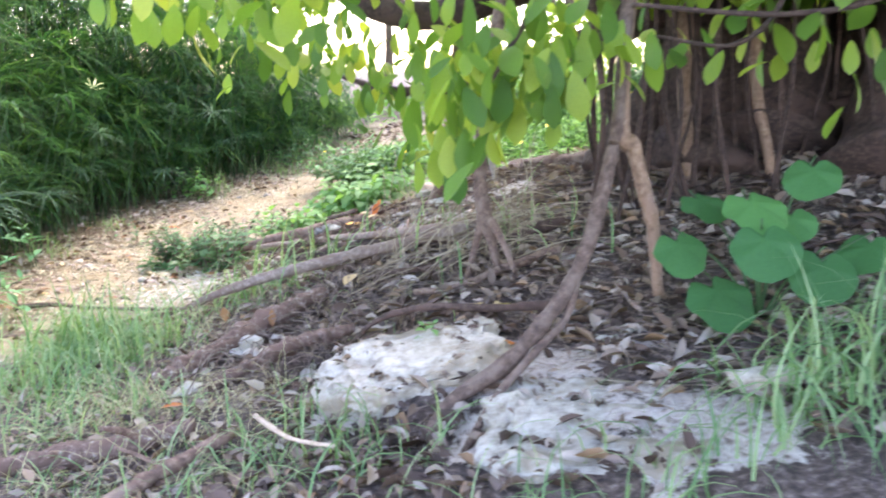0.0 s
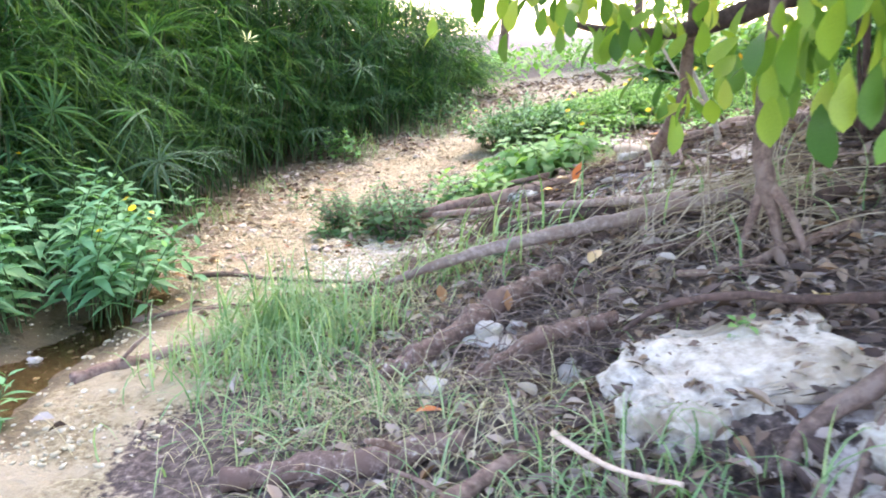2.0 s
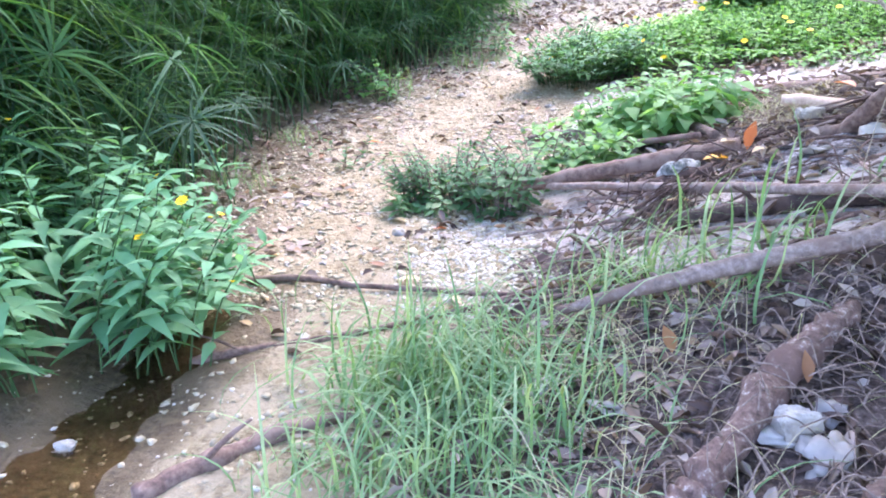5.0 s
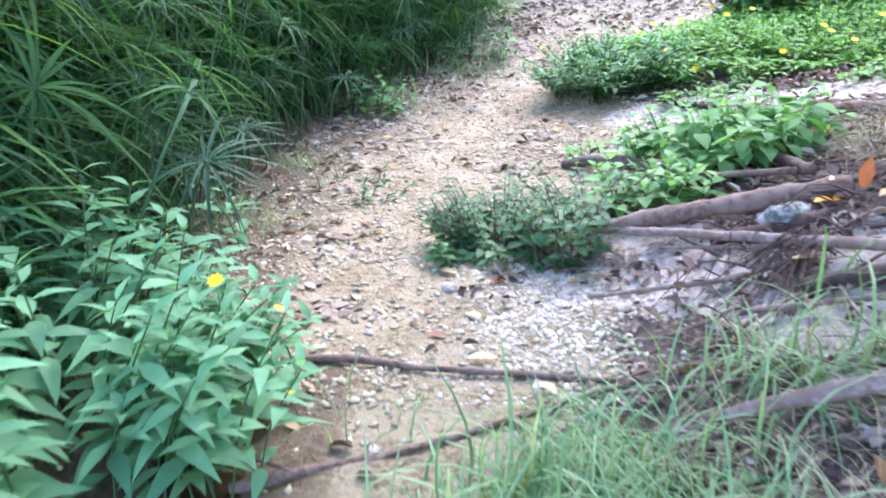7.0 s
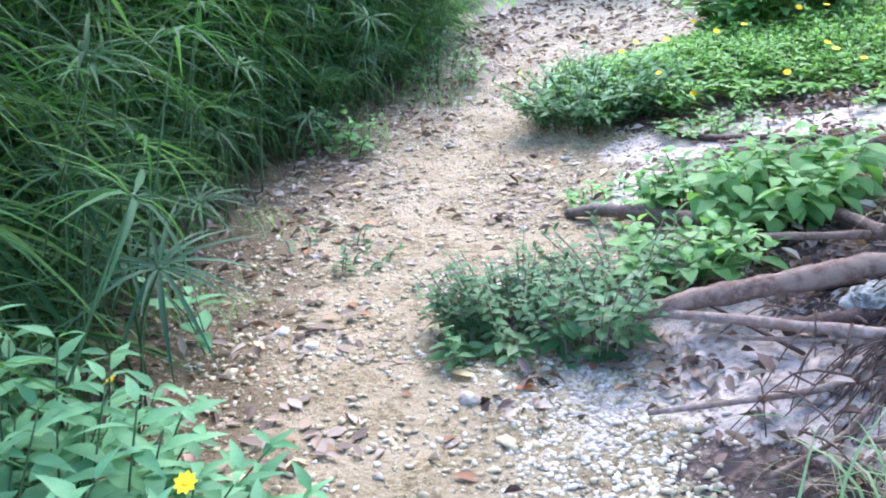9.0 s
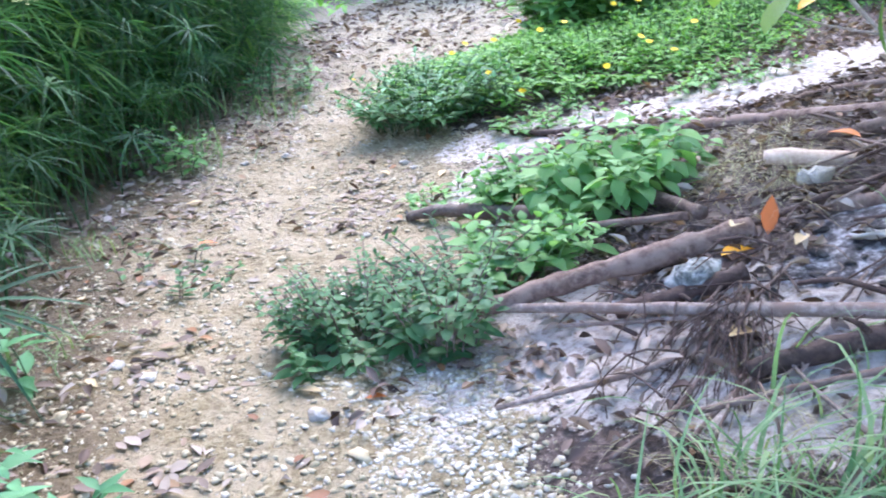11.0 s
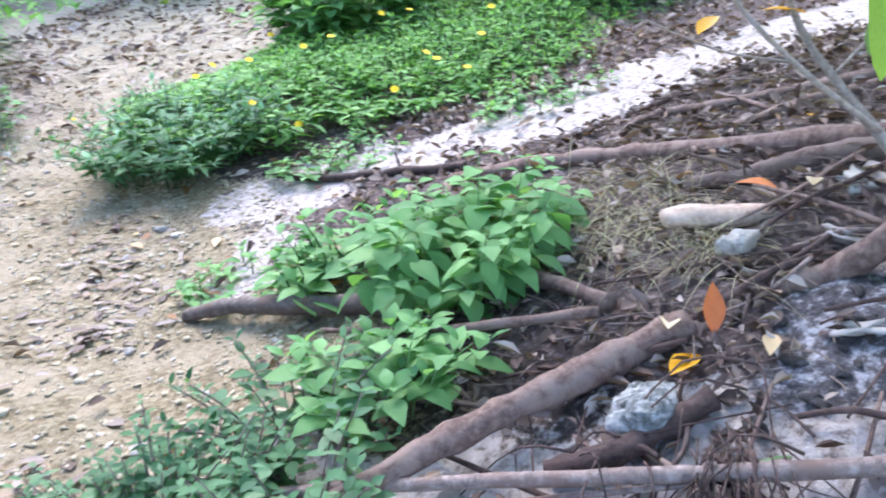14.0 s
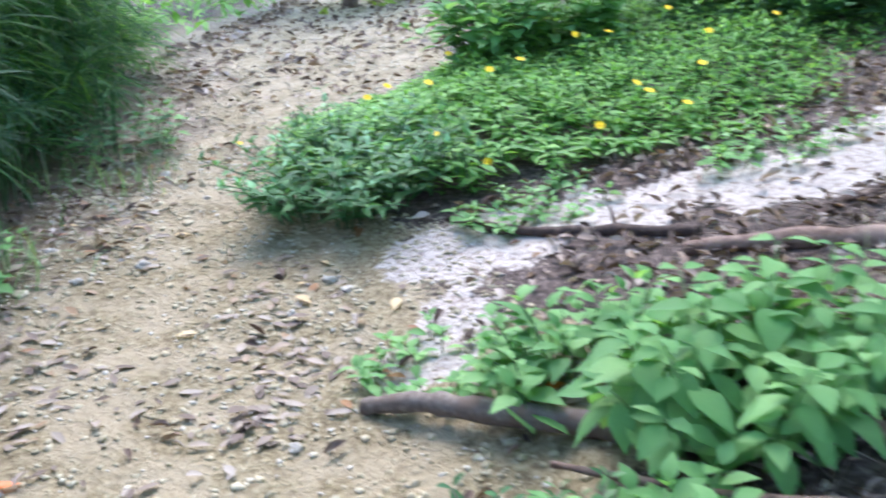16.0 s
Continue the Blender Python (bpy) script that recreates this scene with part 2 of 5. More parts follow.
def make_ground():
    xs, ys = steps(-3.6, 2.2, 0.035, 260), steps(1.8, 10.0, 0.035, 400)
    verts, zone = [], []
    for y in ys:
        l, r = path_left(y), path_right(y)
        for x in xs:
            z = ground(x, y)
            g = smooth(r + 0.4, r - 0.25, x + 0.35 * noise.noise((x * 3, y * 3, 0.5)))
            if y > 4:
                g *= smooth(l - 1.3, l - 0.4, x)
            wet = 0.85 * smooth(l + 1.05, l + 0.2, x + 0.3 * noise.noise((x * 2, y * 2, 5))) * g
            if y < 5.2:
                wet = max(wet, smooth(-2.15, -2.5, x + 0.25 * noise.noise((x * 2, y * 2, 5))) * smooth(5.2, 4.7, y))
            w = white_sand(x, y)
            if g > 0.3:
                z += 0.008 * noise.noise((x * 16, y * 16, 2))
            else:
                z += 0.012 * noise.noise((x * 11, y * 11, 2))
            ash = 1 - smooth(0.1, 0.28, math.hypot((x + 0.24) * 0.75, y - 5.33) + 0.12 * noise.noise((x * 5, y * 5, 6)))
            verts.append((x, y, z))
            zone.append((w, g, wet, ash))
    nx, ny = len(xs), len(ys)
    faces = [(j * nx + i, j * nx + i + 1, (j + 1) * nx + i + 1, (j + 1) * nx + i) for j in range(ny - 1) for i in range(nx - 1)]
    me = bpy.data.meshes.new("ground")
    me.from_pydata(verts, [], faces)
    me.polygons.foreach_set("use_smooth", [True] * len(faces))
    at = me.color_attributes.new("soil", "FLOAT_COLOR", "POINT")
    at.data.foreach_set("color", np.array(zone, dtype=np.float32).ravel())
    ob = new("ground", me)
    m, nt, bs = nodes_of("soil")
    a = nt.nodes.new("ShaderNodeAttribute")
    a.attribute_name = "soil"
    sep = nt.nodes.new("ShaderNodeSeparateColor")
    nt.links.new(a.outputs["Color"], sep.inputs[0])
    fine, mid, big = noise_tex(nt, 160, 6, 0.7), noise_tex(nt, 34, 6, 0.65), noise_tex(nt, 3.5, 5, 0.6)
    litter = ramp(nt, mid, [(0.32, (0.025, 0.017, 0.015)), (0.48, (0.075, 0.052, 0.046)), (0.6, (0.16, 0.118, 0.105)), (0.72, (0.33, 0.28, 0.26))])
    gravel = ramp(nt, mid, [(0.3, (0.09, 0.063, 0.034)), (0.43, (0.19, 0.148, 0.085)), (0.56, (0.3, 0.248, 0.152)), (0.7, (0.42, 0.37, 0.26))])
    sandy = ramp(nt, fine, [(0.3, (0.28, 0.225, 0.145)), (0.7, (0.41, 0.345, 0.24))])
    gravel = mixc(nt, ramp(nt, big, [(0.46, (0, 0, 0)), (0.56, (1, 1, 1))]), gravel, sandy)
    white = ramp(nt, mid, [(0.34, (0.17, 0.13, 0.11)), (0.45, (0.42, 0.36, 0.33)), (0.6, (0.54, 0.49, 0.46))])
    broken = nt.nodes.new("ShaderNodeMath")
    broken.operation = "MULTIPLY_ADD"
    nt.links.new(mid, broken.inputs[0])
    broken.inputs[1].default_value = 1.6
    broken.inputs[2].default_value = -0.82

    def mask(sock):
        add = nt.nodes.new("ShaderNodeMath")
        add.operation = "ADD"
        nt.links.new(sock, add.inputs[0])
        nt.links.new(broken.outputs[0], add.inputs[1])
        return ramp(nt, add.outputs[0], [(0.38, (0, 0, 0)), (0.62, (1, 1, 1))])
    c = mixc(nt, mask(sep.outputs[1]), litter, gravel)
    c = mixc(nt, mask(sep.outputs[0]), c, white)
    ashes = ramp(nt, noise_tex(nt, 22, 7, 0.75), [(0.36, (0.02, 0.018, 0.02)), (0.5, (0.1, 0.09, 0.095)), (0.6, (0.42, 0.4, 0.42)), (0.72, (0.62, 0.6, 0.61))])
    c = mixc(nt, mask(a.outputs["Alpha"]), c, ashes)
    wetm = mask(sep.outputs[2])
    c = mixc(nt, wetm, c, mixc(nt, 1.0, c, (0.4, 0.34, 0.27), "MULTIPLY"))
    nt.links.new(c, bs.inputs["Base Color"])
    nt.links.new(ramp(nt, wetm, [(0, (0.95, 0.95, 0.95)), (1, (0.6, 0.6, 0.6))]), bs.inputs["Roughness"])
    bump(nt, bs, mid, 1.0, 0.03)
    me.materials.append(m)
    return tagged(ob, "pale gravel path beside a dark litter-covered bank", "ground", kind="structure")


# ---- mesh tools ----
class Soup:
    """Collects many small pieces into one mesh."""

    def __init__(self):
        self.v, self.f, self.n = [], [], 0

    def add(self, tpl, m):
        v, f = tpl
        a = np.array(m)
        self.v.append(v @ a[:3, :3].T + a[:3, 3])
        self.f.extend([tuple(i + self.n for i in q) for q in f])
        self.n += len(v)

    def mesh(self, name, mat, shade=True):
        me = bpy.data.meshes.new(name)
        me.from_pydata(np.concatenate(self.v).tolist(), [], self.f)
        if shade:
            me.polygons.foreach_set("use_smooth", [True] * len(me.polygons))
        me.materials.append(mat)
        return me


def one(tpl, name, mat):
    s = Soup()
    s.add(tpl, Matrix.Identity(4))
    return s.mesh(name, mat)


def child(name, me, parent, m=None, label=""):
    ob = new(name, me)
    ob.parent = parent
    if m is not None:
        ob.matrix_basis = m
    return tagged(ob, label)


def part(name, bm, material, parent, label=""):
    me = bpy.data.meshes.new(name)
    bm.to_mesh(me)
    bm.free()
    me.polygons.foreach_set("use_smooth", [True] * len(me.polygons))
    me.materials.append(material)
    return child(name, me, parent, None, label)


def leaf(length, width, n=4, fold=0.25, droop=0.25, peak=0.4, tip=1.0, stalk=0.0):
    """A leaf along +y from the origin, its face up: folded at the midrib and drooping. peak: where it is widest."""
    v, f = [], []
    for i in range(n + 1):
        t = i / n
        w = (t / peak) ** 0.6 if t < peak else (1 - ((t - peak) / (1 - peak)) ** (1.6 * tip))
        w = max(w, 0.03) * width / 2
        y, z = stalk + length * t, -droop * length * t * t
        v += [(-w, y, z + fold * w), (0, y, z), (w, y, z + fold * w)]
    for i in range(n):
        a = i * 3
        f += [(a, a + 1, a + 4, a + 3), (a + 1, a + 2, a + 5, a + 4)]
    return np.array(v), f


def heart(size, cup=0.12):
    """A broad heart-shaped leaf along +y, hung from its notch, with a wavy rim."""
    rim = []
    for i in range(24):
        a = 2 * math.pi * i / 24
        r = 0.5 * (1 + 0.28 * math.cos(a) - 0.42 * math.exp(-((a - math.pi) / 0.3) ** 2) + 0.05 * math.exp(-(min(a, 2 * math.pi - a) / 0.2) ** 2) + 0.02 * math.sin(9 * a))
        rim.append((r * math.sin(a) * 1.05, 0.4 + r * math.cos(a)))
    v = [(0, 0.36, -0.02)]
    for k in (0.5, 1.0):
        for i, (x, y) in enumerate(rim):
            v.append((x * k, 0.36 + (y - 0.36) * k, -cup * k * k * (0.6 + 0.4 * math.sin(i * 1.3)) + 0.025 * math.sin(i * 2.1) * k))
    f = [(0, 1 + i, 1 + (i + 1) % 24) for i in range(24)]
    f += [(1 + i, 25 + i, 25 + (i + 1) % 24, 1 + (i + 1) % 24) for i in range(24)]
    return np.array(v) * size, f


def blade(length, width, bend, n=4):
    """A grass blade rising along +z and bending over towards +y."""
    v, f = [], []
    for i in range(n + 1):
        t = i / n
        a = bend * t
        w = width / 2 * (1 - t ** 2) + 0.0004
        y, z = length * t * math.sin(a * 0.75), length * t * math.cos(a * 0.75)
        v += [(-w, y, z), (w, y, z)]
    f = [(2 * i, 2 * i + 1, 2 * i + 3, 2 * i + 2) for i in range(n)]
    return np.array(v), f


def lump(seed, sx=1, sy=1, sz=1, sub=2, rough=0.25):
    bm = bmesh.new()
    bmesh.ops.create_icosphere(bm, subdivisions=sub, radius=1)
    v = []
    for q in bm.verts:
        k = 1 + rough * noise.noise(q.co * 1.3 + Vector((seed * 7.3, 0, 0))) * 1.6 + rough * 0.5 * noise.noise(q.co * 3.4 + Vector((0, seed * 5.1, 0)))
        v.append((q.co.x * k * sx, q.co.y * k * sy, q.co.z * k * sz))
    f = [tuple(w.index for w in p.verts) for p in bm.faces]
    bm.free()
    return np.array(v), f


def boulder(seed, sx, sy, sz):
    """A weathered block: squared-off, pitted and ledged."""
    bm = bmesh.new()
    bmesh.ops.create_icosphere(bm, subdivisions=5, radius=1)
    off = Vector((seed * 3.7, seed * 1.9, seed * 2.3))
    v = []
    for q in bm.verts:
        c = Vector([math.copysign(abs(k) ** 0.55, k) for k in q.co]) * 0.8
        c *= 1 + 0.35 * noise.noise(c * 0.9 + off) + 0.16 * noise.noise(c * 2.6 + off) + 0.07 * noise.noise(c * 7 + off) + 0.03 * noise.noise(c * 18 + off)
        c.z += 0.08 * math.floor(3 * noise.noise(c * 1.4 - off))
        v.append((c.x * sx, c.y * sy, c.z * sz))
    f = [tuple(w.index for w in p.verts) for p in bm.faces]
    bm.free()
    return np.array(v), f


def tube(pts, radii, sides=8, rough=0.12, seed=0.0, sub=4):
    """A bent, knobbly rod through the points (Catmull-Rom), with closed ends."""
    P = [Vector(p) for p in pts]
    if len(radii) == 2:
        radii = [radii[0] + (radii[1] - radii[0]) * i / (len(P) - 1) for i in range(len(P))]
    line, rr = [], []
    for i in range(len(P) - 1):
        p0, p1, p2, p3 = P[max(i - 1, 0)], P[i], P[i + 1], P[min(i + 2, len(P) - 1)]
        for k in range(sub):
            t = k / sub
            line.append(0.5 * (2 * p1 + (p2 - p0) * t + (2 * p0 - 5 * p1 + 4 * p2 - p3) * t * t + (3 * p1 - p0 - 3 * p2 + p3) * t ** 3))
            rr.append(radii[i] + (radii[i + 1] - radii[i]) * t)
    line.append(P[-1])
    rr.append(radii[-1])
    v, f = [], []
    side = None
    for i, (c, r) in enumerate(zip(line, rr)):
        d = (line[min(i + 1, len(line) - 1)] - line[max(i - 1, 0)]).normalized()
        if side is None:
            side = d.cross(Vector((0.3, 0.2, 1)) if abs(d.z) < 0.9 else Vector((1, 0, 0))).normalized()
        side = (side - d * side.dot(d)).normalized()
        up = d.cross(side)
        for k in range(sides):
            a = 2 * math.pi * k / sides
            off = side * math.cos(a) + up * math.sin(a)
            q = r * (1 + rough * 1.8 * noise.noise((c + off * r) * (0.35 / max(r, 0.01)) + Vector((seed, seed, 0))))
            if rough > 0.32:
                q *= 1 + 0.2 * noise.noise((c + off * r) * 30) + 0.06 * noise.noise((c + off * r) * 80)
            v.append(tuple(c + off * q))
    n = len(line)
    for i in range(n - 1):
        for k in range(sides):
            a, b = i * sides + k, i * sides + (k + 1) % sides
            f.append((a, b, b + sides, a + sides))
    v += [tuple(line[0]), tuple(line[-1])]
    e = len(v)
    for k in range(sides):
        f.append((e - 2, (k + 1) % sides, k))
        f.append((e - 1, (n - 1) * sides + k, (n - 1) * sides + (k + 1) % sides))
    return np.array(v), f


def spin(x, y, z, yaw, pitch=0.0, roll=0.0, s=1.0):
    """Radians. Turns +y of a piece to the heading yaw, lifted by pitch."""
    return Matrix.Translation((x, y, z)) @ Matrix.Rotation(yaw, 4, "Z") @ Matrix.Rotation(pitch, 4, "X") @ Matrix.Rotation(roll, 4, "Y") @ Matrix.Scale(s, 4)


R = random.Random(7)
make_ground()

LOGS = ((-1.12, 3.46, -0.53, 4.12), (-0.86, 3.3, -0.34, 3.67), (-1.45, 2.86, -0.78, 2.94))


def near_seg(x, y, ax, ay, bx, by):
    dx, dy = bx - ax, by - ay
    t = min(1, max(0, ((x - ax) * dx + (y - ay) * dy) / (dx * dx + dy * dy)))
    return math.hypot(x - ax - t * dx, y - ay - t * dy)


# ---- fallen branches, logs and surface roots ----
def rod(name, label, category, pts, radii, mat, lift=0.0, sides=9, group="", rough=0.24):
    """A branch whose points are (x, y) on the ground, lifted, or (x, y, z)."""
    P = [p if len(p) == 3 else (p[0], p[1], ground(*p) + lift) for p in pts]
    P = [P[0]] + [(p[0] + R.uniform(-0.012, 0.012), p[1] + R.uniform(-0.012, 0.012), p[2] + R.uniform(-0.004, 0.008)) for p in P[1:-1]] + [P[-1]]
    radii = [q * 0.95 for q in radii]
    ob = new(name, one(tube(P, radii, sides, rough, seed=len(bpy.data.objects) * 0.37, sub=14 if rough > 0.32 else 7), name, mat))
    for k in range(1, len(P) - 1):
        if max(radii) < 0.02 or R.random() < 0.35:
            continue
        a, ln, q = Vector(P[k]), R.uniform(0.05, 0.22), radii[min(k, len(radii) - 1)]
        d = Vector((R.uniform(-1, 1), R.uniform(-1, 1), R.uniform(0.15, 0.6))).normalized()
        child("side_twig", one(tube([a, a + d * ln * 0.5, a + d * ln + Vector((0, 0, -0.02))], [q * 0.35, q * 0.18], 6, 0.2, k, 3), "side_twig", mat), ob)
    return tagged(ob, label, category, group)


rod("fallen_branch", "thick pinkish-brown fallen branch lying on the sandy bank", "branch", [(-1.5, 5.9, 0.1), (-1.35, 5.845, 0.17), (-1.05, 5.8, 0.25), (-0.75, 5.75, 0.325), (-0.45, 5.695, 0.4)], [0.02, 0.032, 0.04, 0.045, 0.048], BARK, 0.045)
rod("fallen_branch", "long thin pale branch lying across the bank", "branch", [(-1.66, 6.2, 0.05), (-1.23, 5.74, 0.19), (-0.79, 5.26, 0.33), (-0.36, 4.8, 0.46), (0.0, 4.42, 0.56)], [0.014, 0.018, 0.02, 0.022, 0.026], BARK_GREY)
rod("fallen_stick", "thin grey stick lying below the pale branch", "stick", [(-1.16, 5.66), (-0.8, 5.3), (-0.47, 5.0), (-0.2, 4.85)], [0.007, 0.011], BARK_GREY, 0.05, 6)
rod("fallen_stick", "thin brown stick beside the thick branch", "stick", [(-1.09, 6.6), (-0.85, 6.2), (-0.6, 5.86)], [0.01, 0.018], BARK, 0.09, 7)
rod("fallen_branch", "pale mottled branch lying over the dry grass", "branch", [(-1.3, 4.42, 0.15), (-1.0, 4.34, 0.28), (-0.6, 4.33, 0.4), (-0.22, 4.36, 0.49), (0.2, 4.4, 0.585)], [0.016, 0.027, 0.03, 0.034, 0.038], BARK_GREY, 0.07)
rod("fallen_stick", "thin stick lying beside the mottled branch", "stick", [(-1.05, 5.0, 0.18), (-0.736, 4.893, 0.266), (-0.1, 4.663, 0.445), (0.25, 4.52, 0.53)], [0.009, 0.016], BARK, 0.07, 7)
rod("fallen_branch", "dark thin branch lying across the gravel path", "branch", [(-2.5, 5.0), (-2.3, 4.96), (-2.06, 4.93), (-1.75, 4.9), (-1.45, 4.82), (-1.1, 4.7)], [0.02, 0.014, 0.011, 0.012, 0.012, 0.015], BARK, 0.012, 8)
rod("fallen_branch", "dark wet branch half sunk in the path", "branch", [(-2.5, 4.36), (-2.34, 4.4), (-2.0, 4.5), (-1.6, 4.72), (-1.25, 4.83)], [0.022, 0.017, 0.013, 0.012, 0.01], BARK, 0.006, 8)
rod("half_buried_log", "worn brown log half buried at the sandy edge", "log", [(-2.35, 3.6), (-2.23, 3.72), (-2.03, 3.9), (-1.8, 4.05)], [0.034, 0.03, 0.028, 0.016], BARK, 0.005)
rod("rotten_log", "dark rotten log with flaking bark in the dry grass", "log", [(-1.12, 3.46, 0.12), (-1.03, 3.54, 0.15), (-0.84, 3.79, 0.215), (-0.68, 3.97, 0.27), (-0.53, 4.12, 0.32)], [0.03, 0.046, 0.048, 0.044, 0.028], BARK_MOULD, 0.085, 20, rough=0.34)
rod("rotten_log", "broken mouldy log spanning a dark hollow", "log", [(-0.86, 3.3, 0.15), (-0.74, 3.4, 0.19), (-0.58, 3.53, 0.24), (-0.44, 3.62, 0.265), (-0.34, 3.67, 0.28)], [0.016, 0.03, 0.034, 0.032, 0.02], BARK_MOULD, 0.07, 20, rough=0.34)
rod("rotten_log", "red-brown weathered log lying in the grass", "log", [(-1.45, 2.86), (-1.2, 2.9), (-0.95, 2.9), (-0.78, 2.94)], [0.035, 0.045, 0.045, 0.03], BARK_MOULD, 0.03, 11, rough=0.3)
rod("fallen_branch", "short brown branch lying over the log", "branch", [(-0.95, 2.5), (-0.8, 2.66), (-0.62, 2.84)], [0.022, 0.027, 0.02], BARK, 0.05)
rod("fallen_stick", "pale bare stick lying in the grass", "stick", [(-0.55, 2.84), (-0.4, 2.72), (-0.26, 2.6)], [0.009, 0.007], WOOD_PALE, 0.1, 7)
rod("surface_root", "thin dark root lying over the chalky ledge", "root", [(-0.34, 3.6), (-0.2, 3.52, 0.36), (0.0, 3.46, 0.42), (0.2, 3.42, 0.44), (0.5, 3.5)], [0.01, 0.013, 0.014, 0.016, 0.02], BARK_DARK, 0.03)
rod("surface_root", "crooked brown root in the litter under the fig", "root", [(-0.1, 3.95), (0.1, 3.9), (0.3, 3.98), (0.55, 4.1)], [0.012, 0.016, 0.02, 0.026], BARK, 0.03)
rod("surface_root", "brown root running from the fig's foot", "root", [(-0.3, 4.18), (0.0, 4.14), (0.25, 4.22), (0.6, 4.4)], [0.014, 0.02, 0.024, 0.03], BARK_DARK, 0.04)
rod("half_buried_log", "grey log half buried beside the green herb", "log", [(-1.36, 7.26), (-1.25, 7.13, 0.13), (-1.1, 6.95, 0.165), (-0.9, 6.7, 0.19), (-0.62, 6.36, 0.22)], [0.026, 0.032, 0.036, 0.04, 0.042], TWIG_LOG, 0.02)
rod("fallen_branch", "brown branch running into the thick one", "branch", [(-0.75, 6.75), (-0.62, 6.5), (-0.52, 6.25), (-0.52, 5.9)], [0.014, 0.02, 0.025, 0.025], BARK, 0.05)
rod("surface_root", "dark root snaking over the white sand", "root", [(-0.62, 8.35), (-0.5, 8.15), (-0.38, 7.98), (-0.16, 7.75), (0.05, 7.5)], [0.016, 0.024, 0.022, 0.028, 0.03], BARK_DARK, 0.012)
rod("surface_root", "long brown root lying along the bank", "root", [(-0.1, 7.4), (0.22, 7.0), (0.38, 6.45), (0.5, 5.95), (0.7, 5.6)], [0.03, 0.04, 0.042, 0.05, 0.06], BARK, 0.02)
rod("surface_root", "brown root forking towards the fig tree", "root", [(0.12, 6.2), (0.22, 6.05), (0.36, 5.95), (0.57, 5.7), (0.95, 5.45)], [0.025, 0.035, 0.04, 0.05, 0.06], BARK, 0.02)
rod("surface_root", "thin root arching through the leaf litter", "root", [(0.48, 6.98), (0.68, 7.05), (0.84, 7.02), (0.95, 6.7), (1.2, 6.2)], [0.014, 0.022, 0.024, 0.026, 0.035], BARK, 0.015)
rod("surface_root", "dark root crossing the pale sand", "root", [(0.1, 7.15), (0.5, 7.3), (0.95, 7.25), (1.6, 7.1)], [0.015, 0.02, 0.02, 0.03], BARK_DARK, 0.012)
rod("surface_root", "brown root in the leaf litter", "root", [(0.55, 6.5), (0.9, 6.35), (1.25, 6.0), (1.5, 5.6)], [0.02, 0.03, 0.036, 0.05], BARK, 0.012)
rod("burnt_log", "charred black stick under the pale branch", "log", [(-0.98, 5.6), (-0.82, 5.5), (-0.62, 5.45)], [0.028, 0.034, 0.03], BARK_DARK, 0.04)
rod("fallen_branch", "dark branch lying on the bank's foot", "branch", [(-0.85, 5.05), (-0.55, 4.95), (-0.2, 4.75)], [0.03, 0.034, 0.03], BARK_DARK, 0.03)
plank = tube([(-0.19, 0, 0), (-0.1, 0.006, 0.004), (0.02, 0, 0), (0.12, 0.008, 0.003), (0.17, 0.004, 0)], [0.042, 0.052, 0.05, 0.044, 0.03], 7, 0.16, 3, 5)
slab = new("bark_slab", one((plank[0] * np.array((1, 1, 0.62)), plank[1]), "bark_slab", WOOD_PALE))
slab.matrix_basis = spin(-0.03, 5.94, ground(-0.03, 5.94) + 0.035, -0.5)
tagged(slab, "pale slab of bare wood lying on leaf litter", "wood")
rod("leaning_root", "thick brown root leaning up from the bank", "root", [(-0.22, 5.62), (-0.15, 5.58), (-0.08, 5.52, 0.51), (-0.02, 5.41, 0.64), (0.02, 5.28, 0.76), (0.06, 5.15, 0.93), (0.075, 5.1, 1.2), (0.15, 5.0, 1.75), (0.4, 4.9, 2.3)], [0.025, 0.036, 0.04, 0.038, 0.034, 0.032, 0.03, 0.034, 0.045], BARK, 0.0)

# scattered sticks of the bank
STICKS = [(0.35, 0.009), (0.28, 0.006), (0.5, 0.012), (0.6, 0.008), (0.22, 0.005)]
for i in range(58):
    ln, r = STICKS[i % 5]
    if i < 40:
        x, y = R.uniform(-1.3, 0.3), R.uniform(4.6, 6.0)
    else:
        x, y = R.uniform(-0.3, 1.6), R.uniform(3.2, 7.2)
    if x < path_right(y) + 0.25:
        continue
    a, ln = R.uniform(-0.9, 0.9) + (2.4 if i % 3 else 0.6), ln * R.uniform(0.7, 1.5)
    pts = []
    for k in range(4):
        px, py = x + math.cos(a) * ln * (k / 3 - 0.5), y + math.sin(a) * ln * (k / 3 - 0.5) + R.uniform(-0.02, 0.02)
        pts.append((px, py, ground(px, py) + 0.012 + R.uniform(0, 0.03) + r))
    tagged(new("stick", one(tube(pts, [r, r * 0.6], 6, 0.12, i, 3), "stick", (BARK, BARK_GREY, BARK_DARK)[i % 3])), "thin dry stick lying in the leaf litter", "stick", "sticks on the bank")

# ---- stones ----
def stone(x, y, sx, sy, sz, mat, label, sink=0.35, yaw=0.0, seed=1, sub=4, rough=0.3):
    ob = new("rock", one(boulder(seed, sx, sy, sz) if sub == 4 else lump(seed, sx, sy, sz, sub, rough), "rock", mat))
    ob.matrix_basis = spin(x, y, ground(x, y) + sz * (1 - 2 * sink), yaw)
    return tagged(ob, label, "rock")


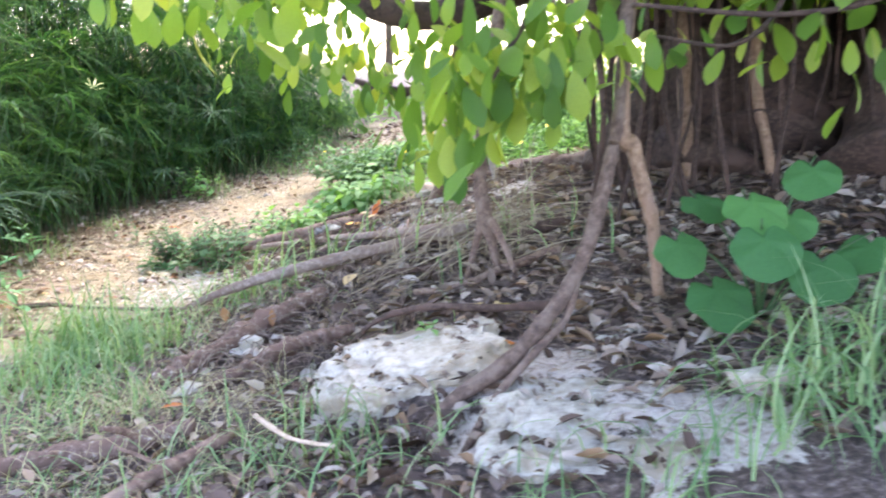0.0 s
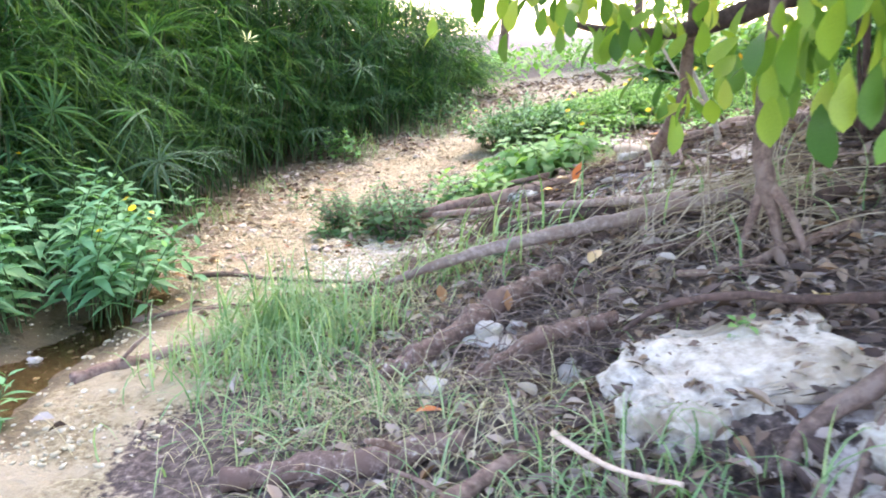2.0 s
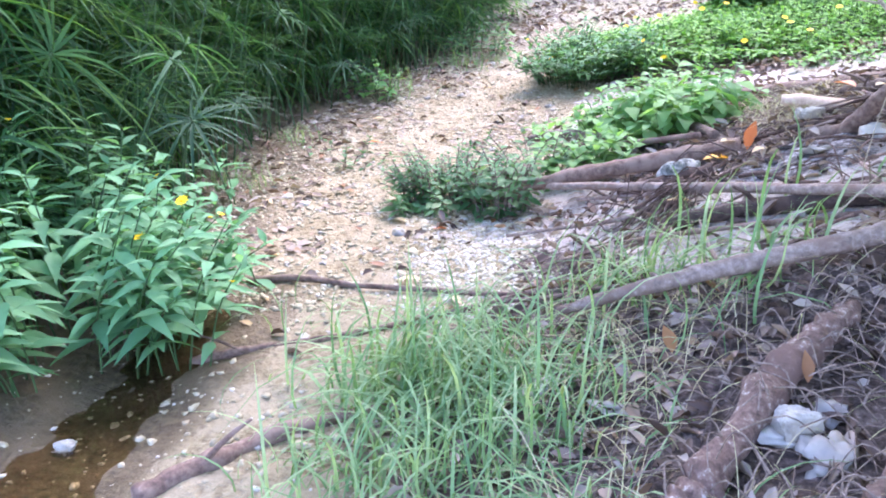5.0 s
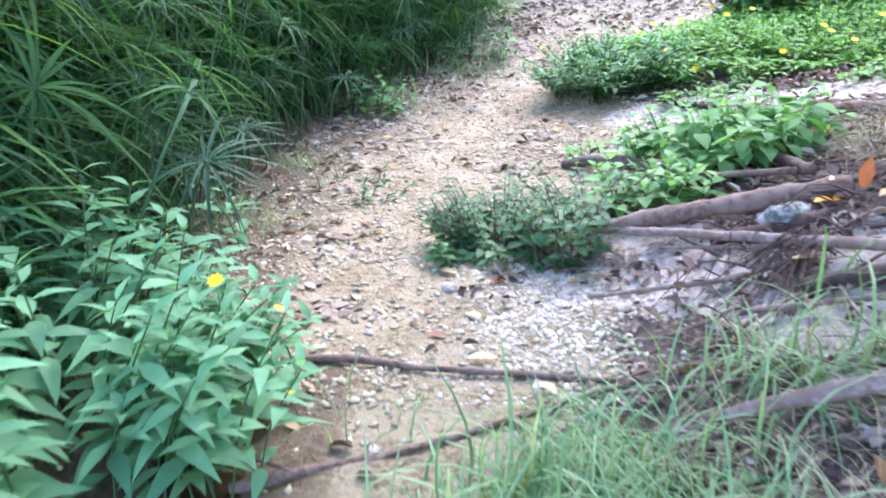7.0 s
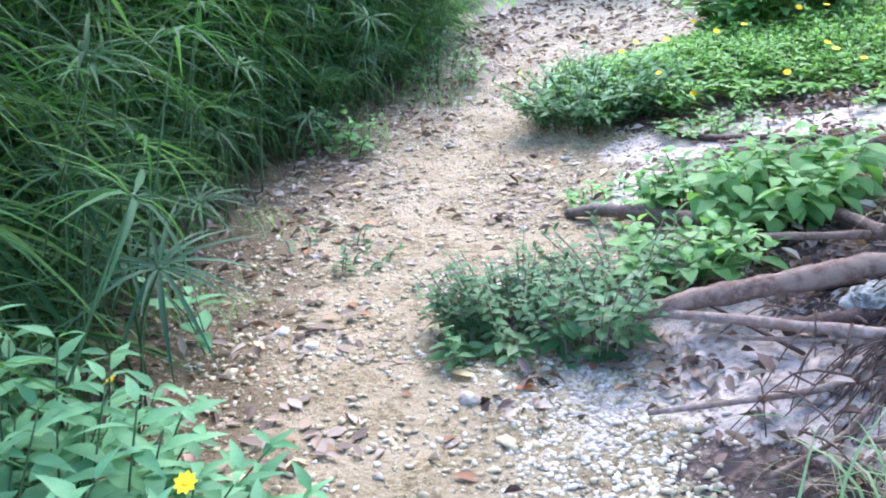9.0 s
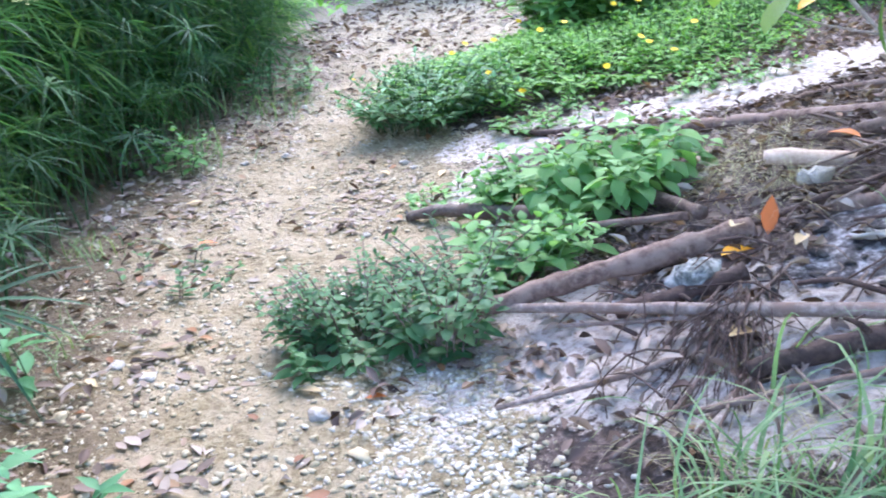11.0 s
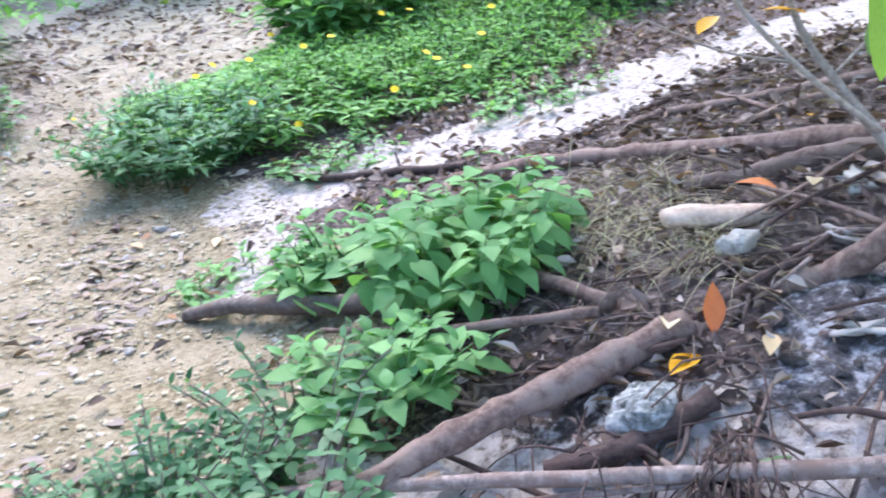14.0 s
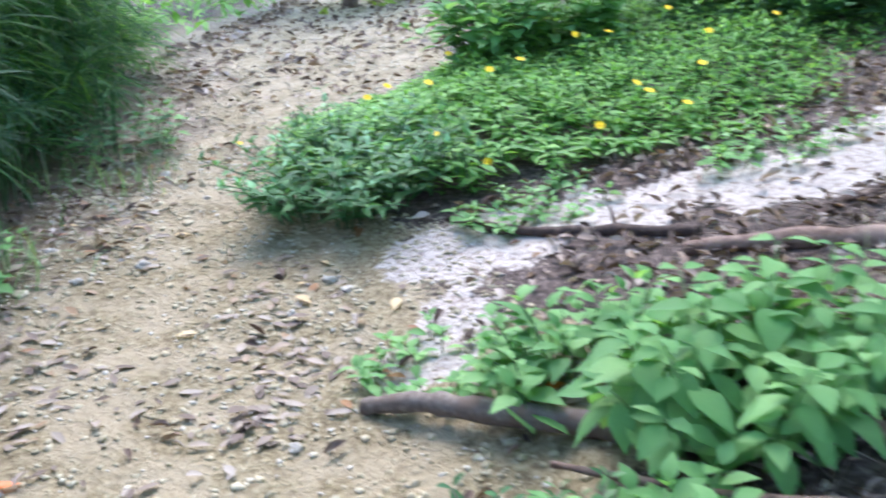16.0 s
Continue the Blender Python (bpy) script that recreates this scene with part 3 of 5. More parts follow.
def ledge(x, y, sx, sy, sz, top, yaw, tilt, seed, label):
    """A block of crumbling chalky rock with a flat dusty top, a steep pitted front and debris on it."""
    bm = bmesh.new()
    bmesh.ops.create_icosphere(bm, subdivisions=6, radius=1)
    off = Vector((seed * 3.7, seed * 1.9, seed * 2.3))
    v = []
    for q in bm.verts:
        c = Vector([math.copysign(abs(k) ** 0.5, k) for k in q.co]) * 0.85
        k = 1 + 0.3 * noise.noise(c * 1.1 + off) + 0.16 * noise.noise(c * 2.8 + off)
        c.x, c.y = c.x * k, c.y * k
        c += (0.1 * noise.noise(c * 5 + off) + 0.05 * noise.noise(c * 12 + off) + 0.025 * noise.noise(c * 26 + off)) * q.co
        c.z = min(c.z, 0.62 + 0.2 * noise.noise(c * 2 + off) + 0.05 * noise.noise(c * 9 + off))
        v.append((c.x * sx, c.y * sy, c.z * sz))
    f = [tuple(w.index for w in p.verts) for p in bm.faces]
    bm.free()
    ob = new("rock_ledge", one((np.array(v), f), "rock_ledge", ROCK_CHALK))
    ob.matrix_basis = spin(x, y, top - sz * 0.62, yaw, tilt[0], tilt[1])
    r = random.Random(seed)
    bits = Soup()
    tops = [p for p in v if p[2] > 0.5 * sz]
    for i in range(230):
        p = ob.matrix_basis @ Vector(r.choice(tops))
        if i % 3 and noise.noise(p * 6) < 0.0:
            continue
        bits.add(DRY[i % 4], spin(p.x, p.y, p.z + 0.006, r.uniform(0, 6.3), r.gauss(0, 0.25), r.gauss(0, 0.4), r.choice((0.015, 0.02, 0.03, 0.05))))
    tagged(new("leaf_litter", bits.mesh("leaf_litter", LITTER)), "crumbled dry leaves on the chalky ledge", "leaf litter", kind="stuff")
    return tagged(ob, label, "rock")


DRY = [leaf(1, w, 3, f, d, p) for w, f, d, p in ((0.5, 0.9, 0.3, 0.45), (0.42, 1.3, -0.25, 0.4), (0.55, 0.5, 0.15, 0.5), (0.38, 1.6, 0.35, 0.4))]
ledge(-0.02, 3.16, 0.36, 0.28, 0.2, 0.36, 0.25, (0.12, -0.16), 1, "pale chalky rock ledge with crumbled leaves on top")
ledge(0.56, 2.6, 0.42, 0.34, 0.2, 0.35, -0.2, (0.1, -0.08), 4, "whitish crumbling rock ledge beside the slanting root")
stone(-0.3, 2.95, 0.085, 0.07, 0.09, ROCK_CHALK, "cream limestone lump below the chalky ledge", 0.3, 0.3, 1)
stone(0.98, 2.62, 0.12, 0.09, 0.05, ROCK_CHALK, "low pale rock covered with leaves", 0.35, 0.2, 5)
stone(-0.74, 5.54, 0.1, 0.085, 0.07, ROCK_MOSS, "grey-green mossy stone between branches", 0.12, 0.4, 6)
stone(-0.14, 5.8, 0.062, 0.05, 0.045, ROCK, "small white chalky stone on the litter", 0.1, 0.2, 7)
stone(-0.78, 3.72, 0.06, 0.05, 0.045, ROCK, "small white stone beside the rotten log", 0.0, 0.2, 8)
stone(-2.66, 3.85, 0.034, 0.028, 0.022, ROCK, "small knobbly pale stone at the path's edge", 0.15, 0, 11, rough=0.5)
for i in range(95):
    y = R.uniform(3.8, 10.5)
    x = R.uniform(path_left(y) + 0.35, path_right(y) - 0.1)
    s = 0.01 + 0.02 * R.random() ** 2
    if y < 5 and x < -2.3:
        continue
    stone(x, y, s * R.uniform(0.9, 1.5), s, s * 0.6, PEBBLE if i % 3 else ROCK, "small pale stone lying on the gravel path", 0.38, R.uniform(0, 3), i, 2, 0.6)

PEB = [lump(i + 40, 1, R.uniform(0.6, 1), R.uniform(0.4, 0.65), 1, 0.7) for i in range(7)]
for lab, mat, count in (("loose pale gravel pebbles on the path", PEBBLE, 36000), ("whitish gravel pebbles on the path", ROCK_WHITE, 9000)):
    s = Soup()
    for i in range(count):
        y = 3.0 + 14 * R.random() ** 1.6
        l, r = path_left(y), path_right(y)
        x = R.uniform(l + 0.1, r + 0.1)
        if mat is ROCK_WHITE and R.random() < 0.25:
            x, y = R.gauss(-1.62, 0.2), R.gauss(5.35, 0.36)
        if (noise.noise((x * 2.2, y * 2.2, 9)) < -0.1 and R.random() < 0.6) or (y < 4.7 and R.random() < 0.85) or (y < 5 and x < -2.3 and R.random() < 0.35):
            continue
        k = (0.004 + 0.013 * R.random() ** 2.6) * (0.85 if mat is ROCK_WHITE else 1.0)
        s.add(PEB[i % 7], spin(x, y, ground(x, y) + k * 0.12, R.uniform(0, 6.3), R.uniform(-0.4, 0.4), 0, k))
    tagged(new("gravel", s.mesh("gravel", mat)), lab, "gravel", kind="stuff")

# ---- leaf litter ----
s = Soup()
for i in range(27500):
    if i >= 22500:
        x, y = R.uniform(1.6, 6.0), R.uniform(6.0, 10.5)
        p = 1 - 0.86 * white_sand(x, y)
    elif i < 12500:
        x, y = R.uniform(-1.5, 2.4), R.uniform(2.3, 8.4)
        if y < 4.3 and any(near_seg(x, y, *q) < 0.075 for q in LOGS):
            continue
        p = smooth(path_right(y) - 0.05, path_right(y) + 0.5, x) * (1 - 0.86 * white_sand(x, y))
    else:
        y = 3.2 + 19 * R.random() ** 1.5
        x = R.uniform(path_left(y) - 0.1, path_right(y) + 0.2)
        if y < 5 and x < -2.2:
            continue
        p = 0.03 + 0.2 * smooth(9.5, 12, y) + 0.5 * smooth(0.1, 0.45, noise.noise((x * 1.7, y * 1.7, 4)) + 0.25 * noise.noise((x * 5, y * 5, 2))) + 0.7 * smooth(path_left(y) + 0.7, path_left(y) + 0.05, x)
    if R.random() > p:
        continue
    s.add(DRY[i % 4], spin(x, y, ground(x, y) + R.uniform(0.004, 0.03), R.uniform(0, 6.3), R.gauss(0, 0.3), R.gauss(0, 0.5), R.uniform(0.03, 0.085) * (1.6 if y > 12 else 1.25 if x > -0.6 and y < 5 else 1.0)))
tagged(new("leaf_litter", s.mesh("leaf_litter", LITTER)), "dry curled brown leaves strewn over the bank", "leaf litter", kind="stuff")

FLAT = [leaf(1, w, 3, f, d, p) for w, f, d, p in ((0.5, 0.2, 0.08, 0.45), (0.44, 0.35, -0.1, 0.4), (0.6, 0.15, 0.05, 0.5), (0.4, 0.4, 0.12, 0.4))]
s = Soup()
for cx, cy, q, n in ((-1.66, 7.4, 0.14, 60), (-2.5, 8.4, 0.3, 130), (-1.5, 7.75, 0.16, 60), (-2.0, 6.6, 0.12, 26), (-2.75, 8.9, 0.25, 90), (-2.35, 7.0, 0.18, 50), (-2.2, 9.6, 0.3, 90), (-1.45, 8.2, 0.2, 40), (-2.45, 6.1, 0.16, 50), (-2.5, 5.4, 0.14, 50), (-1.3, 5.75, 0.12, 40), (-2.4, 7.8, 0.2, 50), (-2.9, 8.0, 0.2, 90), (-1.9, 12.0, 0.8, 120)):
    for i in range(n):
        x, y = R.gauss(cx, q), R.gauss(cy, q)
        s.add(FLAT[i % 4], spin(x, y, ground(x, y) + R.uniform(0.006, 0.014), R.uniform(0, 6.3), R.gauss(0, 0.12), R.gauss(0, 0.15), R.uniform(0.03, 0.085)))
tagged(new("leaf_litter", s.mesh("leaf_litter", LITTER_FADED)), "drifts of flattened brown leaves on the gravel path", "leaf litter", kind="stuff")

s = Soup()
for i in range(2600):
    x, y = R.uniform(-1.4, 1.6), R.uniform(2.6, 7.4)
    if R.random() > smooth(path_right(y), path_right(y) + 0.5, x) * (1 - 0.85 * white_sand(x, y)):
        continue
    a, ln = R.uniform(0, 6.3), R.uniform(0.06, 0.22)
    z = ground(x, y) + R.uniform(0.008, 0.03)
    s.add(tube([(0, -ln / 2, 0), (R.uniform(-0.015, 0.015), 0, R.uniform(0, 0.02)), (0, ln / 2, R.uniform(-0.01, 0.02))], [0.003, 0.0018], 4, 0, 0, 2), spin(x, y, z, a))
tagged(new("twigs", s.mesh("twigs", TWIG)), "fine dry twigs and rootlets on the bank", "twigs", kind="stuff")


def fallen(x, y, mat, size, label, yaw, pitch=0.0, lift=0.03, w=0.45, roll=0.0):
    ob = new("fallen_leaf", one(leaf(size, size * w, 6, 0.35, 0.18, 0.45), "fallen_leaf", mat))
    ob.matrix_basis = spin(x, y, ground(x, y) + lift, yaw, pitch, roll)
    return tagged(ob, label, "leaf")


fallen(-0.64, 5.56, LEAF_YELLOW, 0.15, "bright yellow fallen leaf beside the mossy stone", -1.3, 0.12, 0.06, 0.45)
fallen(-0.55, 5.66, LEAF_TAN, 0.12, "dull yellow-green fallen leaf on the bank", -0.9, 0.0, 0.08)
fallen(-0.45, 5.6, LEAF_ORANGE, 0.13, "orange-red leaf standing upright against the branch", -0.65, 1.25, 0.03)
fallen(-0.4, 5.47, LEAF_TAN, 0.1, "pale tan curled leaf on the litter", 2.2, 0.1, 0.05)
fallen(0.05, 5.83, LEAF_ORANGE, 0.12, "red-brown leaf lying on the bare wood slab", 0.5, 0.2, 0.1, 0.6)
fallen(0.1, 5.75, LEAF_TAN, 0.11, "peach fallen leaf beside the wood slab", -1.0, 0.1, 0.1)
fallen(0.6, 6.6, LEAF_YELLOW, 0.1, "yellow fallen leaf in the brown litter", -0.8)
fallen(0.7, 6.2, LEAF_YELLOW, 0.09, "yellow fallen leaf beside a root", -0.9)
fallen(0.22, 3.22, LEAF_ORANGE, 0.11, "salmon-pink fallen leaf on pale sand", -1.4, 0.05)
fallen(0.3, 3.55, LEAF_TAN, 0.13, "curled tan leaf on the dark litter", 2.6, 0.5, 0.04)
fallen(0.12, 3.66, LEAF_TAN, 0.14, "long tan leaf on the dark litter", -1.3, 0.1, 0.03, 0.3)
fallen(-0.42, 4.0, LEAF_TAN, 0.1, "cream fallen leaf standing on the dry grass", -0.5, 0.5, 0.12, 0.6)
fallen(-0.72, 3.85, LEAF_BROWN, 0.08, "brown curled leaf hanging on the rotten log", 0.2, 1.3, 0.06, 0.45)
fallen(-1.0, 4.1, LEAF_BROWN, 0.08, "large brown leaf standing in the grass", 0.4, 1.0, 0.05, 0.6)
fallen(-0.35, 3.3, LEAF_YELLOW, 0.13, "dull yellow leaf beside the pale rock", -1.2, 0.1, 0.05, 0.35)
fallen(-1.75, 5.62, LEAF_ORANGE, 0.07, "orange leaf lying on the gravel path", 1.3, 0.1, 0.012)
fallen(-1.95, 5.7, LEAF_TAN, 0.09, "tan leaf lying on the gravel path", 1.0, 0.1, 0.012)
fallen(-2.4, 7.3, LEAF_ORANGE, 0.1, "pale orange leaf lying on the path", -1.3, 0.05, 0.012)
fallen(-1.8, 5.0, LEAF_TAN, 0.11, "tan leaf lying on the gravel path", 1.5, 0.1, 0.012)
fallen(-1.65, 6.35, LEAF_BROWN, 0.1, "dark brown leaf standing behind the weed", 0.1, 1.2, 0.02, 0.7)
fallen(-0.85, 6.95, LEAF_ORANGE, 0.09, "orange-brown leaf behind the grey log", 1.9, 0.2, 0.02)
fallen(-0.75, 5.18, LEAF_TAN, 0.11, "tan leaf lying under the branches", 1.9, 0.3, 0.03, 0.6)
fallen(1.1, 2.95, LEAF_TAN, 0.1, "yellowish leaf under the heart-leaved plant", 1.0, 0.1, 0.03)
fallen(-0.95, 3.1, LEAF_ORANGE, 0.09, "orange-brown leaf on the dry grass", -1.2, 0.1, 0.05)
for i in range(70):
    y = R.uniform(4.6, 10.5)
    x = R.uniform(path_left(y) + 0.2, path_right(y))
    fallen(x, y, (LEAF_TAN, LEAF_BROWN, LEAF_BROWN)[i % 3], R.uniform(0.05, 0.1), "dry leaf lying on the gravel path", R.uniform(0, 6), R.uniform(-0.2, 0.2), 0.012)

s = Soup()
for i in range(130):
    cx, cy, q = R.choice(((-1.12, 5.42, 0.1), (-1.12, 5.25, 0.12), (-0.82, 5.2, 0.1), (-1.0, 5.08, 0.12), (-1.28, 5.6, 0.07), (-0.7, 5.0, 0.12), (-0.62, 5.42, 0.07)))
    x, y = R.gauss(cx, q), R.gauss(cy, q)
    s.add(DRY[i % 4], spin(x, y, ground(x, y) + R.uniform(0.005, 0.05), R.uniform(0, 6.3), R.gauss(0, 0.4), R.gauss(0, 0.6), R.uniform(0.03, 0.085)))
tagged(new("leaf_litter", s.mesh("leaf_litter", LITTER)), "dark curled leaves caught in roots on the sandy face", "leaf litter", kind="stuff")

# hanging rootlets and charred bits of the burnt patch
s = Soup()
for i in range(34):
    cx, cy = R.choice(((-0.66, 5.3), (-0.5, 5.4), (-0.95, 5.45), (-0.35, 5.15), (-1.0, 5.1)))
    x, y = R.gauss(cx, 0.09), R.gauss(cy, 0.09)
    a, ln = R.uniform(0, 6.3), R.uniform(0.12, 0.34)
    z = ground(x, y) + R.uniform(0.02, 0.1)
    ex, ey = x + math.cos(a) * ln, y + math.sin(a) * ln
    s.add(tube([(x, y, z), ((x + ex) / 2, (y + ey) / 2, z + R.uniform(-0.01, 0.04)), (ex, ey, ground(ex, ey) + 0.008)], [0.004, 0.0018], 5, 0.2, i, 3), Matrix.Identity(4))
for i in range(75):
    x, y = R.gauss(-0.76, 0.04), R.gauss(5.28, 0.05)
    a = R.gauss(-2.3, 0.4)
    ln = R.uniform(0.12, 0.38)
    ex, ey = x + math.cos(a) * ln, y + math.sin(a) * ln
    z = ground(x, y) + R.uniform(0.03, 0.11)
    s.add(tube([(x, y, z), (x * 0.5 + ex * 0.5 + R.uniform(-0.03, 0.03), y * 0.5 + ey * 0.5, (z + ground(ex, ey)) / 2 + R.uniform(0.0, 0.05)), (ex, ey, ground(ex, ey) + 0.008)], [0.003, 0.0014], 5, 0.2, i, 3), Matrix.Identity(4))
tagged(new("rootlets", s.mesh("rootlets", BARK_DARK)), "tangle of dark thin rootlets on the sandy bank", "roots", kind="stuff")
s = Soup()
for i in range(190):
    ax, ay, bx, by = R.choice(((-1.12, 3.46, -0.53, 4.12), (-0.86, 3.3, -0.34, 3.67), (-0.5, 4.1, 0.2, 4.0)))
    t = R.random()
    x, y = ax + (bx - ax) * t + R.gauss(0, 0.07), ay + (by - ay) * t + R.gauss(0, 0.07)
    a, ln = R.uniform(0, 6.3), R.uniform(0.08, 0.26)
    z = ground(x, y) + R.uniform(0.02, 0.13)
    ex, ey = x + math.cos(a) * ln, y + math.sin(a) * ln
    s.add(tube([(x, y, z), ((x + ex) / 2 + R.uniform(-0.03, 0.03), (y + ey) / 2, z + R.uniform(0, 0.05)), (ex, ey, ground(ex, ey) + 0.006)], [0.0025, 0.0012], 5, 0.2, i, 4), Matrix.Identity(4))
tagged(new("root_fibres", s.mesh("root_fibres", TWIG)), "dry brown root fibres tangled round the rotten logs", "roots", kind="stuff")
CHAR = solid("charcoal", [(0.012, 0.011, 0.011), (0.035, 0.03, 0.03), (0.14, 0.13, 0.13)], 30, dist=0.01)
for i in range(14):
    x, y = R.gauss(-0.36, 0.15), R.gauss(5.3, 0.1)
    q = R.uniform(0.01, 0.024)
    ob = new("charred_chunk", one(lump(i + 90, q * R.uniform(1, 2), q, q * 0.6, 2, 0.4), "charred_chunk", CHAR))
    ob.matrix_basis = spin(x, y, ground(x, y) + q * 0.3, R.uniform(0, 3))
    tagged(ob, "black charred chunk of wood in pale ash", "charcoal", "charred chunks")
PALE_SCRAP = leafy("pale_scrap", [(0.4, 0.36, 0.34), (0.56, 0.53, 0.5)], 0.2, 0.8, single=True)
for i, (x, y, q) in enumerate(((-0.82, 3.72, 0.09), (-0.75, 3.62, 0.1), (-0.68, 3.78, 0.07), (-1.18, 3.95, 0.08), (-1.38, 4.11, 0.1), (-0.5, 3.5, 0.08), (-0.25, 3.2, 0.1), (-0.95, 3.35, 0.09), (0.55, 3.45, 0.05), (0.7, 3.2, 0.05), (0.62, 3.15, 0.06), (0.62, 4.03, 0.06), (0.05, 5.6, 0.1), (0.2, 5.45, 0.09), (-0.02, 5.35, 0.1), (0.3, 5.75, 0.08), (-0.25, 5.35, 0.09))):
    sp = lump(i + 130, q * 0.6, q * 0.45, q * 0.16, 3, 0.7)
    ob = new("pale_scrap", one(sp, "pale_scrap", PALE_SCRAP))
    ob.matrix_basis = spin(x, y, ground(x, y) + q * 0.18, i * 0.9, R.uniform(-0.5, 0.5), R.uniform(-0.4, 0.4))
    tagged(ob, "crumpled whitish dead leaf scrap on the litter", "leaf", "pale scraps")

# shallow water at the thicket's foot
WATER = bpy.data.materials.new("ditch_water")
WATER.use_nodes = True
wb = WATER.node_tree.nodes["Principled BSDF"]
wb.inputs["Base Color"].default_value = (0.62, 0.5, 0.36, 1)
wb.inputs["Roughness"].default_value = 0.06
wb.inputs["Transmission Weight"].default_value = 1.0
wb.inputs["IOR"].default_value = 1.33
bump(WATER.node_tree, wb, noise_tex(WATER.node_tree, 9, 3), 0.25, 0.01)
bm = bmesh.new()
bmesh.ops.create_circle(bm, cap_ends=True, segments=28, radius=1)
for v in bm.verts:
    k = 1 + 0.2 * noise.noise(v.co * 2)
    v.co = Vector((-2.62 + v.co.x * 0.27 * k, 4.1 + v.co.y * 0.9 * k, -0.036))
me = bpy.data.meshes.new("puddle")
bm.to_mesh(me)
bm.free()
me.materials.append(WATER)
pud = tagged(new("puddle", me), "shallow brown water standing beside the path", "puddle", kind="structure")
pud.visible_shadow = False

# ---- sedge thicket ----
def umbel(rad, n, seed, seg=4, up=0.25):
    r = random.Random(seed)
    s = Soup()
    for i in range(n):
        L = rad * r.uniform(0.8, 1.25)
        s.add(leaf(L, 0.017, seg, 0.4, r.uniform(0.5, 1.25), 0.25), spin(0, 0, 0, 6.283 * i / n + r.uniform(-0.15, 0.15), r.uniform(0.0, 0.5) + up))
    return s


SEDGE_ONE = leafy("sedge_leaf_single", [(0.016, 0.06, 0.032), (0.035, 0.115, 0.055), (0.075, 0.18, 0.075)], 0.45, single=True, spec=0.15)
BRACT = [one(leaf(1.0, 0.06, 4, 0.4, d, 0.25), "leaf", SEDGE_ONE) for d in (0.4, 0.6, 0.85)]
HUB = one(lump(2, 0.01, 0.01, 0.008, 1, 0.2), "umbel", STEM_SEDGE)
HEIGHTS = (0.45, 0.75, 1.05, 1.35, 1.7)
STEMS = [one(tube([(0, 0, -0.05), (0.02 * (i - 2), 0.03, h * 0.5), (0.04 * (i - 2), 0.1, h)], [0.005, 0.003], 5, 0, 0, 2), "stem", STEM_SEDGE) for i, h in enumerate(HEIGHTS)]
TIPS = [(0.04 * (i - 2), 0.1, h) for i, h in enumerate(HEIGHTS)]


def sedge(seed, low):
    r = random.Random(seed)
    root = new("umbrella_sedge")
    for k in range(6):
        i = r.choice((0, 0, 1, 2) if low else (0, 1, 2, 3, 4))
        m = spin(r.uniform(-0.14, 0.14), r.uniform(-0.14, 0.14), 0, r.uniform(0, 6.3), r.uniform(-0.3, 0.05), 0, r.uniform(0.85, 1.15))
        child("stem", STEMS[i], root, m)
        hub = child("umbel", HUB, root, m @ Matrix.Translation(TIPS[i]) @ Matrix.Rotation(r.uniform(-0.4, 0.4), 4, "X"))
        up = r.choice((0.0, 0.2, 0.4))
        for q in range(15):
            child("leaf", BRACT[q % 3], hub, spin(0, 0, 0, q * 0.419 + r.uniform(-0.15, 0.15), r.uniform(0.0, 0.5) + up, 0, r.uniform(0.17, 0.26)))
    return root


BASES = [sedge(i, i > 2) for i in range(6)]
for i in range(34):
    y = 4.85 + 6.2 * (i / 34) ** 1.15 + R.uniform(-0.05, 0.05)
    low = i % 2 == 0
    x = path_left(y) - (R.uniform(-0.05, 0.12) if low else R.uniform(0.12, 0.45))
    m = spin(x, y, ground(x, y), R.uniform(0, 6.3), 0, 0, R.uniform(0.85, 1.15))
    k = (3 + i // 2 % 3) if low else i // 2 % 3
    if BASES[k].location.length == 0:
        ob = BASES[k]
        ob.matrix_basis = m
    else:
        ob = copy_thing(BASES[k], m)
    tagged(ob, "dark green umbrella sedge with drooping radial leaves", "sedge", "sedge thicket")
